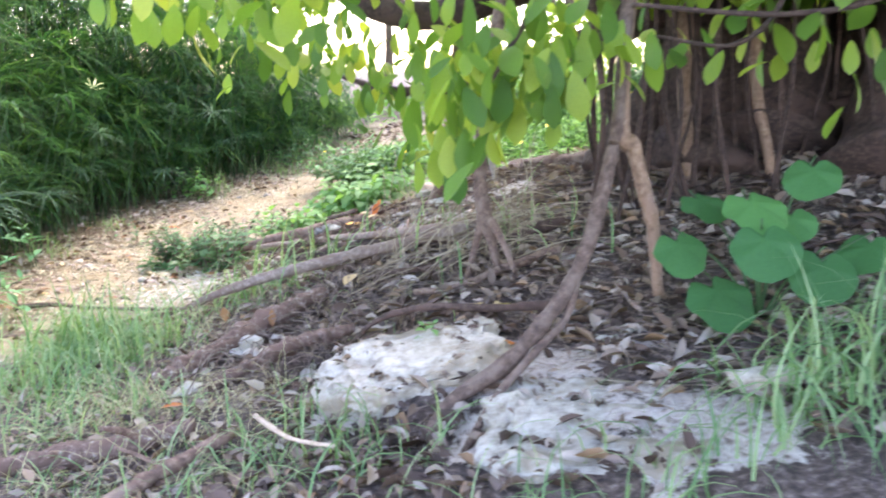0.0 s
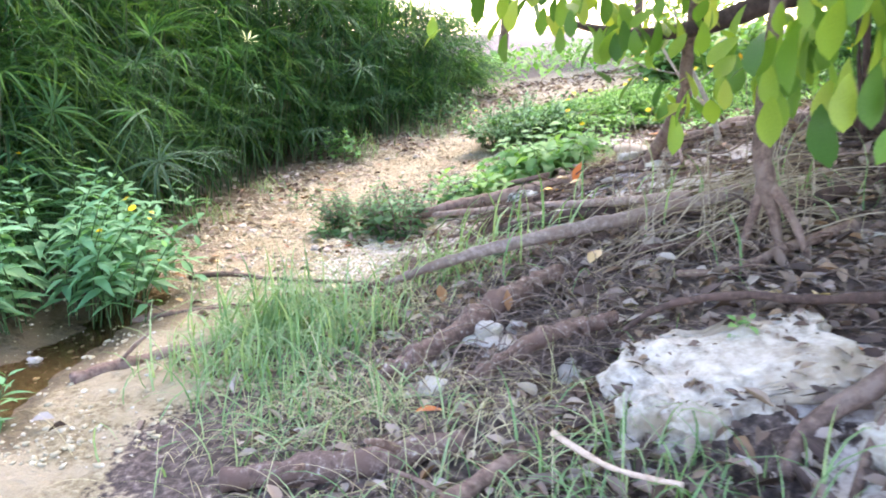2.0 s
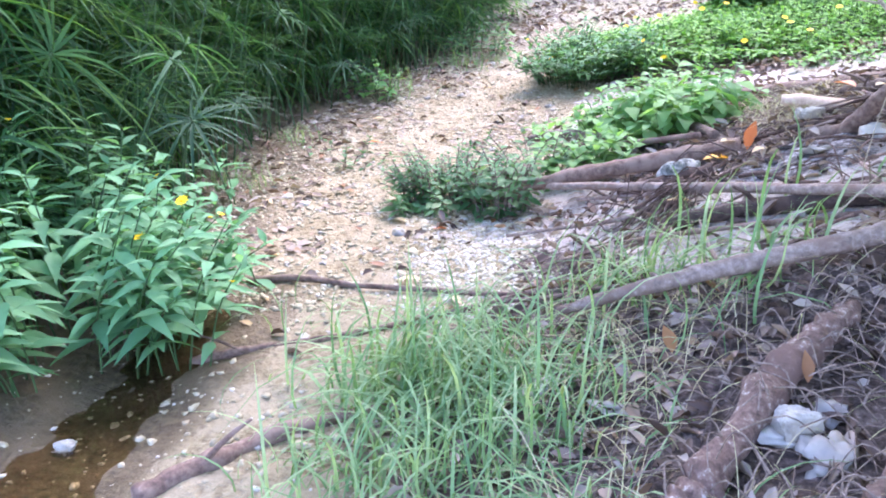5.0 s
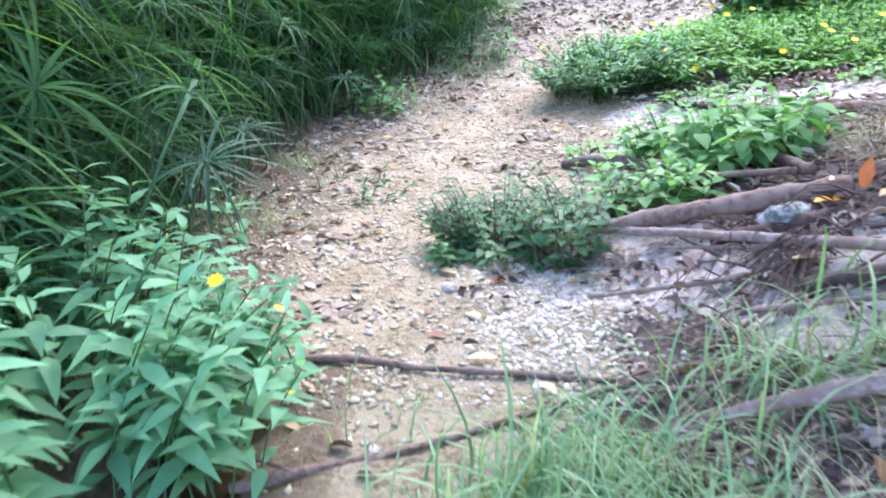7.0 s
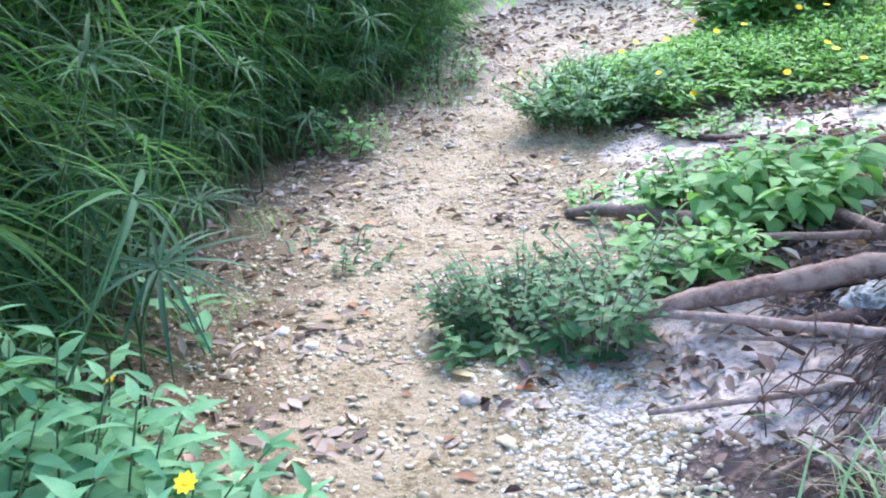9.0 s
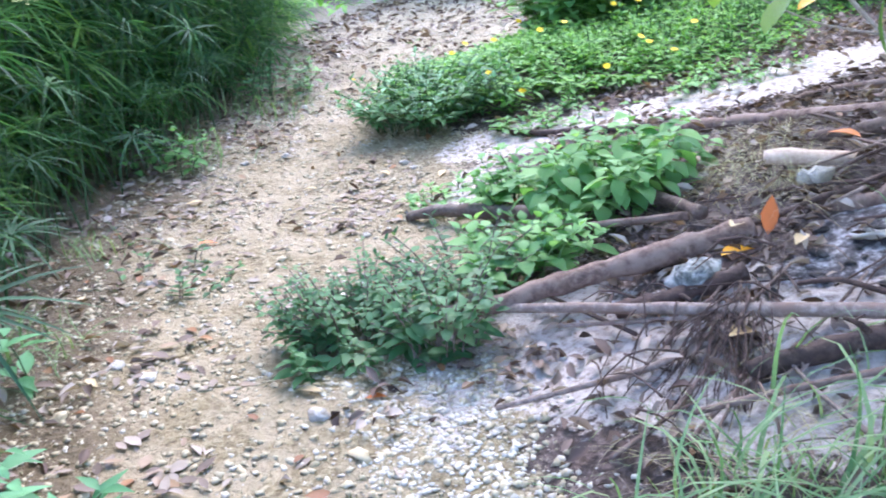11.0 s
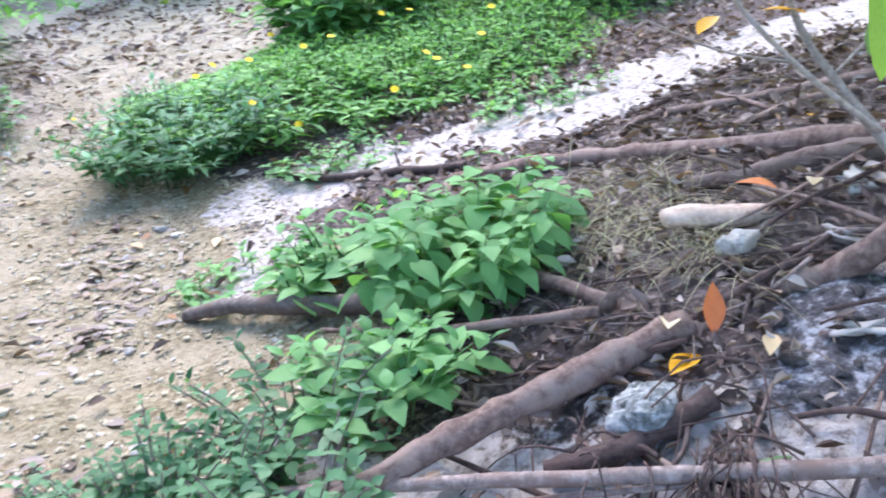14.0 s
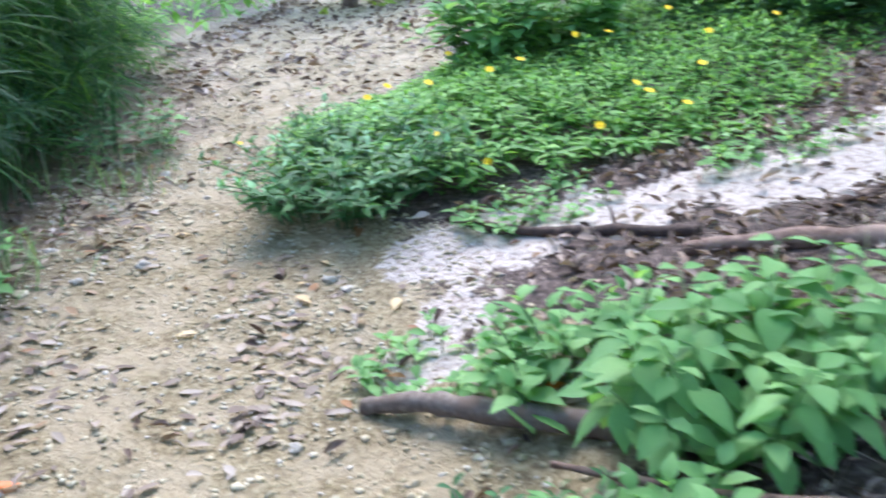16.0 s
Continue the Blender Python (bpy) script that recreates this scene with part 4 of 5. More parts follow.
# open stars near the path, leaf by leaf, and one pale head
PALE = leafy("pale_bract", [(0.75, 0.78, 0.7), (0.85, 0.87, 0.8)], 0.3, single=True)
STAR_LEAF = [one(leaf(1.0, 0.06, 5, 0.4, d, 0.25), "leaf", leafy("star_leaf", [(0.022, 0.075, 0.045), (0.055, 0.14, 0.08)], 0.35, single=True)) for d in (0.35, 0.6, 0.9)]
PALE_LEAF = one(leaf(1.0, 0.22, 4, 0.2, 0.1, 0.4), "bract", PALE)
r = random.Random(77)
for x, y, z, rad, tilt in ((-3.13, 4.93, 0.89, 0.26, -1.0), (-2.82, 5.42, 0.55, 0.28, 0.3), (-3.22, 4.95, 0.55, 0.25, 0.2), (-3.05, 5.85, 0.4, 0.24, 0.2), (-2.95, 6.4, 0.45, 0.22, 0.1), (-3.05, 7.2, 0.55, 0.22, 0.0), (-2.75, 8.3, 0.4, 0.22, 0.2), (-2.65, 8.75, 0.55, 0.2, -0.3), (-3.3, 5.6, 1.0, 0.25, -0.6), (-3.2, 6.6, 0.95, 0.24, -0.5), (-2.45, 9.4, 0.6, 0.2, 0.1), (-2.98, 7.42, 1.2, 0.2, -0.8)):
    root = new("umbrella_sedge")
    bx, by = x - 0.12, y + 0.05
    root.location = (bx, by, ground(bx, by))
    hz = z - root.location.z
    child("stem", one(tube([(0, 0, -0.04), (0.03, -0.02, hz * 0.6), (x - bx, y - by, hz)], [0.005, 0.0035], 6, 0.05, 0, 4), "stem", STEM_SEDGE), root)
    hub = child("umbel", one(lump(2, 0.012, 0.012, 0.01, 1, 0.2), "umbel", STEM_SEDGE), root, Matrix.Translation((x - bx, y - by, hz)) @ Matrix.Rotation(tilt, 4, "X"))
    for i in range(18):
        child("leaf", STAR_LEAF[i % 3], hub, spin(0, 0, 0, i * 0.349 + r.uniform(-0.1, 0.1), r.uniform(0.1, 0.55), 0, rad * r.uniform(0.85, 1.15)))
    if z == 1.2:
        for i in range(7):
            child("bract", PALE_LEAF, hub, spin(0, 0, 0.005, i * 0.9, 0.7, 0, 0.1), "white pale bract")
    tagged(root, "open star-shaped umbrella sedge head arching over the path's edge", "sedge", "sedge thicket")
FARU = []
for i in range(5):
    q = umbel(0.29, 13, 50 + i, 4, (0.2, 0.0, 0.5, 0.3, 0.1)[i])
    FARU.append((np.concatenate(q.v), q.f))
s, s2 = Soup(), Soup()
for i in range(5800):
    y = R.uniform(4.4, 12.6) if i < 5400 else R.uniform(12.6, 14)
    x = path_left(y) - 0.25 - 4.2 * R.random() ** 1.5
    h = R.uniform(0.25, 2.9) * (1 - 0.62 * smooth(9.0, 12.5, y))
    if R.random() < 0.45 * smooth(9.5, 12, y):
        continue
    if x > path_left(y) - 0.5:
        h = min(h, R.uniform(0.2, 1.9))
    z = ground_base(x, y)
    tx, ty = x + R.uniform(-0.2, 0.25), y + R.uniform(-0.2, 0.2)
    s.add(FARU[i % 5], spin(tx, ty, z + h, R.uniform(0, 6.3), R.uniform(-0.4, 0.4), R.uniform(-0.3, 0.3), R.uniform(0.8, 1.25)))
    if i % 3 == 0:
        s2.add(tube([(x, y, z - 0.03), ((x + tx) / 2, (y + ty) / 2, z + h * 0.55), (tx, ty, z + h)], [0.006, 0.004], 4, 0, 0, 1), Matrix.Identity(4))
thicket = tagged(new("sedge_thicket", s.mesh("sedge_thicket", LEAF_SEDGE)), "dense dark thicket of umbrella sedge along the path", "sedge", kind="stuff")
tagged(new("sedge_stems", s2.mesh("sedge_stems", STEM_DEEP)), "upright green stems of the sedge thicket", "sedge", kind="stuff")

# ---- leafy plants ----
def shoot(r, leaf_mesh, parent, x, y, height, lean, yaw, pairs, size, stem_mat, soup=None, tpl=None, name="leaf", pitch0=0.35, t0=0.3):
    """An upright shoot: a stem with crossed pairs of leaves, dense at its tip."""
    top = Vector((x + math.cos(yaw) * lean, y + math.sin(yaw) * lean, height))
    mid = Vector((x + math.cos(yaw) * lean * 0.35, y + math.sin(yaw) * lean * 0.35, height * 0.55))
    base = Vector((x, y, -0.04))
    st = tube([base, mid, top], [0.0035, 0.002], 5, 0.1, 0, 3)
    if soup is None:
        child("stem", one(st, "stem", stem_mat), parent)
    else:
        soup[0].add(st, Matrix.Identity(4))
    for k in range(pairs):
        t = t0 + (1 - t0) * (k / max(1, pairs - 1)) ** 0.8
        p = base.lerp(mid, t * 2) if t < 0.5 else mid.lerp(top, t * 2 - 1)
        for j in range(2):
            sc = size * (1.15 - 0.55 * max(0, t - 0.6) / 0.4) * r.uniform(0.8, 1.15)
            m = spin(*p, yaw + k * 1.57 + j * 3.14 + r.uniform(-0.3, 0.3), pitch0 + 0.5 * max(0, t - 0.7) / 0.3 + r.uniform(-0.35, 0.25), r.uniform(-0.3, 0.3), sc)
            if soup is None:
                child(name, leaf_mesh, parent, m)
            else:
                soup[1].add(tpl, m)
    return top


def flower(parent, m, petals=8, size=0.014):
    f = child("flower", FLOWER, parent, m, "small yellow daisy flower")
    return f


s = Soup()
for i in range(9):
    s.add(leaf(0.014, 0.008, 3, 0.1, 0.1, 0.6), spin(0, 0, 0, i * 0.698, 0.25))
s.add(lump(3, 0.005, 0.005, 0.003, 1, 0.1), Matrix.Identity(4))
FLOWER = s.mesh("flower", PETAL)

BUSH_TPL = leaf(1.0, 0.35, 6, 0.25, 0.35, 0.34, 0.8, 0.08)
BUSH_LEAF = one(BUSH_TPL, "leaf", LEAF_BUSH_ONE)


def bush(x, y, rx, ry, shoots, height, size, label, category, leafm, tpl, mass_mat, seed, pairs=5, single=True, extra=0, flowers=0, name="leafy_bush", stem=STEM_SEDGE, spread=1.0, t0=0.3, pitch0=0.35, lift=0.0):
    """A bush of shoots: the outer ones have each leaf as a part, the rest is one mass."""
    r = random.Random(seed)
    root = new(name)
    root.location = (x, y, ground(x, y) + lift)
    tops = []
    soup = (Soup(), Soup())
    for i in range(shoots + extra):
        a, q = r.uniform(0, 6.3), math.sqrt(r.random())
        px, py = rx * q * math.cos(a), ry * q * math.sin(a)
        hh = height * r.uniform(0.5, 1.12) * (1 - 0.35 * q * q) + (ground(x + px, y + py) - ground(x, y))
        ln = r.uniform(0.05, 0.2) * height / 0.5 * spread
        if i < shoots and single:
            tops.append(shoot(r, leafm, root, px, py, hh, ln, a, pairs, size, stem, t0=t0, pitch0=pitch0))
        else:
            tops.append(shoot(r, None, root, px, py, hh * 0.92, ln, a, pairs, size, stem, soup, tpl, t0=t0, pitch0=pitch0))
    if soup[0].n:
        tagged(child("stem_tangle", soup[0].mesh("stem_tangle", stem), root), kind="stuff")
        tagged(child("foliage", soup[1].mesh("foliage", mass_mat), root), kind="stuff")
    for i in range(flowers):
        t = r.choice(tops)
        flower(root, spin(t.x + r.uniform(-0.03, 0.03), t.y - 0.03, t.z + r.uniform(-0.06, 0.03), r.uniform(0, 6), r.uniform(-0.5, 0.5)))
    return tagged(root, label, category)


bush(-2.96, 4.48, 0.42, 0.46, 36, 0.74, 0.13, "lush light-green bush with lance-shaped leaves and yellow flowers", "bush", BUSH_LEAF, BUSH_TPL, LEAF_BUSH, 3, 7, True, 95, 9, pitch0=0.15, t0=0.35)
bush(-2.5, 4.3, 0.08, 0.08, 5, 0.52, 0.125, "tall light-green shoots at the bush's edge with a yellow flower", "bush", BUSH_LEAF, BUSH_TPL, LEAF_BUSH, 33, 5, True, 0, 2)
bush(-2.5, 3.2, 0.12, 0.12, 5, 0.22, 0.1, "small light-green herb at the path's edge", "plant", BUSH_LEAF, BUSH_TPL, LEAF_BUSH, 4, 4, True, 3, 0, "small_herb")
bush(-2.84, 6.0, 0.05, 0.05, 2, 0.42, 0.13, "upright light-green seedling at the thicket's foot", "plant", BUSH_LEAF, BUSH_TPL, LEAF_BUSH, 35, 4, True, 0, 0, "small_herb")
bush(-2.42, 5.0, 0.05, 0.05, 1, 0.2, 0.12, "single upright light-green seedling beside the bush", "plant", BUSH_LEAF, BUSH_TPL, LEAF_BUSH, 5, 3, True, 0, 0, "small_herb")

for fx, fy, fz in ((-2.638, 4.4, 0.378), (-2.544, 4.55, 0.457), (-2.855, 5.06, 0.4)):
    bloom = new("flower_stalk", one(tube([(0, 0, ground(fx, fy) - fz - 0.02), (0.01, 0.02, (ground(fx, fy) - fz) / 2), (0, 0, 0)], [0.003, 0.002], 5, 0.1, 0, 3), "flower_stalk", STEM_HERB))
    bloom.location = (fx, fy, fz)
    flower(bloom, spin(0, 0, 0.004, fx * 5, 0.6, 0, 1.7))
    tagged(bloom, "small yellow daisy on a green stalk beside the bush", "flower", "daisies of the bush")

HERB_TPL = leaf(1.0, 0.62, 8, 0.2, 0.38, 0.42, 1.0, 0.18)
HERB_LEAF = one(HERB_TPL, "leaf", LEAF_HERB_ONE)
bush(-0.6, 6.5, 0.33, 0.22, 36, 0.36, 0.12, "bright green herb with broad pointed leaves behind the log", "plant", HERB_LEAF, HERB_TPL, LEAF_HERB, 6, 5, True, 8, 0, "broadleaf_herb", STEM_HERB, 0.8, 0.35, pitch0=-0.1)
bush(-0.82, 6.92, 0.24, 0.2, 18, 0.26, 0.1, "low green herb with broad leaves beside the log", "plant", HERB_LEAF, HERB_TPL, LEAF_HERB, 7, 3, True, 20, 0, "broadleaf_herb")
bush(-1.1, 6.16, 0.16, 0.1, 9, 0.26, 0.1, "green herb growing among the fallen branches", "plant", HERB_LEAF, HERB_TPL, LEAF_HERB, 8, 4, True, 8, 0, "broadleaf_herb", STEM_HERB, 1.5, 0.4)
bush(-1.05, 7.35, 0.34, 0.34, 6, 0.08, 0.06, "low creeping green herb on the sand", "plant", HERB_LEAF, HERB_TPL, LEAF_HERB, 9, 3, True, 26, 0, "broadleaf_herb")
bush(-0.3, 8.2, 0.4, 0.2, 5, 0.08, 0.06, "creeping green runners on the white sand", "plant", HERB_LEAF, HERB_TPL, LEAF_HERB, 19, 3, True, 30, 0, "broadleaf_herb")
bush(0.8, 7.95, 0.5, 0.2, 5, 0.08, 0.06, "creeping green runners at the mat's edge", "plant", HERB_LEAF, HERB_TPL, LEAF_HERB, 20, 3, True, 30, 0, "broadleaf_herb")
WEED_TPL = leaf(1.0, 0.62, 3, 0.2, 0.2, 0.45, 0.8, 0.1)
WEED_LEAF = one(WEED_TPL, "leaf", LEAF_WEED)
bush(-1.74, 6.1, 0.28, 0.12, 20, 0.33, 0.048, "wiry grey-green weed with small leaves on the gravel", "weed", WEED_LEAF, WEED_TPL, LEAF_WEED, 10, 8, True, 70, 0, "wiry_weed", TWIG, 1.3, 0.12, pitch0=0.0)
bush(-1.5, 5.86, 0.13, 0.12, 8, 0.36, 0.07, "grey-green weed with rounder leaves over the root", "weed", WEED_LEAF, WEED_TPL, LEAF_WEED, 11, 5, True, 16, 0, "wiry_weed", TWIG, 1.2, 0.2, pitch0=0.0)
bush(-1.9, 5.86, 0.12, 0.08, 6, 0.14, 0.075, "broad grey-green leaves at the weed's foot", "weed", WEED_LEAF, WEED_TPL, LEAF_WEED, 41, 4, True, 4, 0, "wiry_weed", STEM_HERB, 1.2, 0.2, pitch0=0.0)
bush(-0.013, 3.285, 0.02, 0.02, 2, 0.07, 0.05, "tiny bright green seedling on the chalky ledge", "plant", HERB_LEAF, HERB_TPL, LEAF_HERB, 42, 3, True, 0, 0, "small_herb", STEM_HERB, lift=0.07)
bush(-1.35, 6.2, 0.2, 0.15, 6, 0.3, 0.06, "grey-green weed spreading behind the branch", "weed", WEED_LEAF, WEED_TPL, LEAF_WEED, 18, 5, True, 30, 0, "wiry_weed", TWIG, 2.0)
bush(-2.5, 6.9, 0.25, 0.25, 3, 0.14, 0.05, "thin low weed at the thicket's edge", "weed", WEED_LEAF, WEED_TPL, LEAF_WEED, 12, 3, True, 8, 0, "wiry_weed", TWIG, 2.0)
bush(-2.62, 8.75, 0.2, 0.2, 5, 0.3, 0.08, "light-green herb at the thicket's edge", "plant", HERB_LEAF, HERB_TPL, LEAF_HERB, 13, 4, True, 10, 0, "broadleaf_herb")
bush(-1.85, 10.6, 0.3, 0.3, 4, 0.35, 0.08, "green herb at the far end of the thicket", "plant", HERB_LEAF, HERB_TPL, LEAF_WEED, 14, 4, True, 24, 0, "broadleaf_herb")
bush(-0.92, 8.95, 0.36, 0.38, 20, 0.44, 0.1, "dark green leafy clump at the corner of the daisy mat", "bush", BUSH_LEAF, BUSH_TPL, LEAF_DARK, 15, 5, True, 110, 1, "leafy_bush", STEM_SEDGE, 2.0)
bush(0.95, 10.5, 0.55, 0.45, 8, 0.9, 0.15, "tall green shrub rising behind the daisy mat", "shrub", HERB_LEAF, HERB_TPL, LEAF_HERB, 16, 7, True, 80, 0, "broadleaf_shrub")
bush(2.9, 9.5, 0.7, 0.4, 6, 0.6, 0.12, "dark green shrub beside the pale sand", "shrub", HERB_LEAF, HERB_TPL, LEAF_DARK, 43, 6, True, 120, 0, "broadleaf_shrub")
bush(3.0, 10.4, 1.0, 0.7, 4, 0.9, 0.13, "dark green shrub at the back of the bank", "shrub", HERB_LEAF, HERB_TPL, LEAF_DARK, 17, 6, True, 200, 0, "broadleaf_shrub")

# ---- daisy mat ----
def mat_inside(x, y):
    front = float(np.interp(x, (-1.2, -0.55, 0, 0.7, 1.3, 2.1, 2.7, 4.5), (8.9, 8.5, 8.42, 8.2, 8.2, 8.75, 8.7, 8.9)))
    back = float(np.interp(x, (-1.2, -0.9, -0.15, 0.5, 1.2, 2, 4.5), (9.3, 10.1, 10.5, 11.1, 12, 12, 12)))
    return min(y - front, back - y)


MAT_TPL = leaf(1.0, 0.36, 3, 0.25, 0.25, 0.4, 0.9, 0.06)
mat_root = new("creeping_daisy_mat")
mat_root.location = (0.6, 9.3, ground(0.6, 9.3))
tagged(mat_root, "bright green creeping daisy mat dotted with yellow flowers", "ground cover")
s, s2 = Soup(), Soup()
ox, oy, oz = mat_root.location
spots = []
r = random.Random(21)
while len(spots) < 4000:
    x, y = r.uniform(-1.2, 4.2), r.uniform(8.1, 12)
    d = mat_inside(x, y)
    if d < 0 or r.random() < 0.4 - d * 1.5:
        continue
    spots.append((x, y))
    hh = (0.035 + 0.13 * smooth(0, 0.8, d) + 0.09 * smooth(0.1, 0.5, d) * (0.5 + noise.noise((x * 2.5, y * 2.5, 8)))) * r.uniform(0.55, 1.25)
    shoot(r, None, None, x - ox, y - oy, ground(x, y) - oz + hh, r.uniform(0.02, 0.08), r.uniform(0, 6.3), 4, 0.085, None, (s, s2), MAT_TPL, pitch0=0.2)
tagged(child("stem_tangle", s.mesh("stem_tangle", STEM_SEDGE), mat_root), kind="stuff")
tagged(child("foliage", s2.mesh("foliage", LEAF_MAT), mat_root), kind="stuff")
for fx, fy in [(-0.33, 8.56), (-0.46, 8.88), (0.58, 8.6), (0.3, 9.45)] + [r.choice(spots) for i in range(40)]:
    z = ground(fx, fy) - oz + 0.12 + 0.17 * smooth(0, 0.7, mat_inside(fx, fy))
    flower(mat_root, spin(fx - ox, fy - oy, z, r.uniform(-0.5, 0.5), r.uniform(0.2, 0.8), 0, 2.0))

# ---- grass ----
BLADES = [blade(1, 0.027, b, 6) for b in (0.9, 1.5, 2.1, 2.7)]
FINE = [blade(1, 0.0065, b, 8) for b in (0.7, 1.1, 1.6, 2.1)]


def tufts(soup, spots, tpls, seed, thick, loose, stretch=1.0):
    r = random.Random(seed)
    for x, y, rad, n, hgt in spots:
        for i in range(int(n * thick)):
            px, py = r.gauss(x, rad), r.gauss(y, rad)
            if any(near_seg(px, py, *q) < 0.1 for q in (*LOGS, (-0.2, 3.2, 0.25, 3.25), (0.3, 2.65, 0.8, 2.55))):
                continue
            soup.add(tpls[r.randrange(4)], spin(px, py, ground(px, py) + (0.03 if loose > 0.8 else -0.01), r.uniform(0, 6.3), -r.uniform(0.5, 1.5) if loose > 0.8 else r.gauss(0, loose), 0, hgt * stretch * r.uniform(0.5, 1.15)))


s = Soup()
tufts(s, [(-1.72, 4.12, 0.13, 190, 0.42), (-1.5, 4.3, 0.14, 120, 0.36), (-1.55, 3.75, 0.16, 120, 0.32), (-1.3, 4.0, 0.15, 90, 0.33), (-1.85, 3.7, 0.12, 70, 0.3), (-1.35, 3.35, 0.2, 130, 0.28), (-1.1, 3.0, 0.2, 70, 0.24), (-0.95, 4.55, 0.13, 36, 0.4), (-0.72, 4.5, 0.12, 34, 0.42), (-1.15, 4.7, 0.12, 40, 0.36), (-0.5, 4.85, 0.18, 14, 0.38), (0.0, 4.6, 0.25, 12, 0.36), (1.0, 2.48, 0.12, 60, 0.42), (1.25, 2.6, 0.16, 60, 0.42), (0.3, 2.2, 0.1, 20, 0.24), (-0.3, 2.8, 0.1, 24, 0.26), (0.6, 2.2, 0.12, 30, 0.3), (-0.1, 2.6, 0.12, 24, 0.3), (-0.5, 2.7, 0.18, 60, 0.26), (-0.9, 2.6, 0.2, 60, 0.26), (-0.25, 3.5, 0.1, 14, 0.2), (-2.1, 4.6, 0.1, 10, 0.25), (-2.95, 7.4, 0.12, 30, 0.26), (-2.95, 6.3, 0.12, 40, 0.26), (-2.4, 8.9, 0.15, 30, 0.3), (-2.0, 10.0, 0.2, 60, 0.3), (0.35, 4.3, 0.2, 24, 0.35)], BLADES, 31, 1.45, 0.5)
tagged(new("green_grass", s.mesh("green_grass", GRASS)), "long green grass blades at the path's edge", "grass", kind="stuff")
s = Soup()
tufts(s, [(-1.1, 3.35, 0.2, 170, 0.3), (-0.8, 3.05, 0.22, 150, 0.28), (-1.3, 3.1, 0.25, 170, 0.26), (-0.55, 4.0, 0.2, 45, 0.24), (-0.3, 3.75, 0.14, 25, 0.2), (-0.3, 4.4, 0.22, 45, 0.28), (-0.6, 2.9, 0.22, 120, 0.25), (0.15, 4.35, 0.2, 36, 0.28), (-1.1, 4.2, 0.2, 120, 0.3), (-0.05, 6.4, 0.16, 170, 0.24), (-0.2, 5.85, 0.08, 110, 0.2), (-0.16, 6.15, 0.12, 90, 0.22), (-1.1, 2.7, 0.25, 110, 0.25), (-1.0, 4.75, 0.15, 60, 0.26)], FINE, 32, 1.3, 1.05, 1.35)
tagged(new("dry_grass", s.mesh("dry_grass", GRASS_DRY)), "tangled straw-coloured dry grass on the bank", "grass", kind="stuff")

# dry stalks leaning towards the fig tree
s = Soup()
for i in range(75):
    x, y, ln = R.uniform(-0.45, 0.3), R.uniform(4.05, 4.65), R.uniform(0.25, 0.7)
    a = R.gauss(0.2, 0.3)
    ex, ey = x + math.cos(a) * ln, y + math.sin(a) * ln
    z, ez = ground(x, y) + R.uniform(0.01, 0.06), ground(ex, ey) + R.uniform(0.01, 0.12)
    s.add(tube([(x, y, z), ((x + ex) / 2, (y + ey) / 2, (z + ez) / 2 + R.uniform(0.0, 0.1)), (ex, ey, ez)], [0.0032, 0.0015], 5, 0.1, i, 4), Matrix.Identity(4))
for i in range(45):
    x, y = R.uniform(-0.3, 0.5), R.uniform(4.1, 4.9)
    z = ground(x, y)
    s.add(tube([(x, y, z - 0.02), (x + R.uniform(-0.03, 0.03), y, z + 0.15), (x + R.uniform(-0.1, 0.1), y, z + R.uniform(0.2, 0.5))], [0.003, 0.0015], 5, 0.1, i, 3), Matrix.Identity(4))
tagged(new("dry_stalks", s.mesh("dry_stalks", STRAW)), "pale dry stalks leaning against the fig's foot", "stalks", kind="stuff")

# ---- heart-leaved plant ----
def heart_plant():
    root = new("heart_leaved_plant")
    bx, by = 1.12, 3.1
    bz = ground(bx, by)
    root.location = (bx, by, bz)
    r = random.Random(5)
    me = one(heart(0.85), "leaf", LEAF_HEART)
    for x, y, z, size, yaw, tilt in ((1.28, 3.13, 0.97, 0.2, -0.5, -0.9), (1.02, 3.05, 0.865, 0.23, 0.3, -0.7), (0.89, 3.2, 0.85, 0.19, 0.6, -0.6), (0.815, 3.09, 0.735, 0.2, 0.4, -1.0), (1.03, 2.88, 0.79, 0.23, 0.0, -1.0), (0.92, 3.07, 0.57, 0.26, 0.5, -0.8), (1.28, 3.0, 0.68, 0.23, -0.4, -1.0), (1.48, 3.1, 0.72, 0.2, -0.7, -0.8), (1.2, 3.1, 0.82, 0.17, -0.2, -0.9)):
        child("leaf", me, root, spin(x - bx, y - by, z - bz + size * 0.35, 3.14 + yaw, tilt + 0.1, r.uniform(-0.15, 0.15), size))
        child("leaf_stalk", one(tube([(0, 0, -0.03), ((x - bx) * 0.4, (y - by) * 0.4, (z - bz) * 0.7), (x - bx, y - by, z - bz + size * 0.35)], [0.006, 0.003], 6, 0.1), "leaf_stalk", STEM_SEDGE), root)
    return tagged(root, "low plant with large heart-shaped green leaves", "plant")


heart_plant()

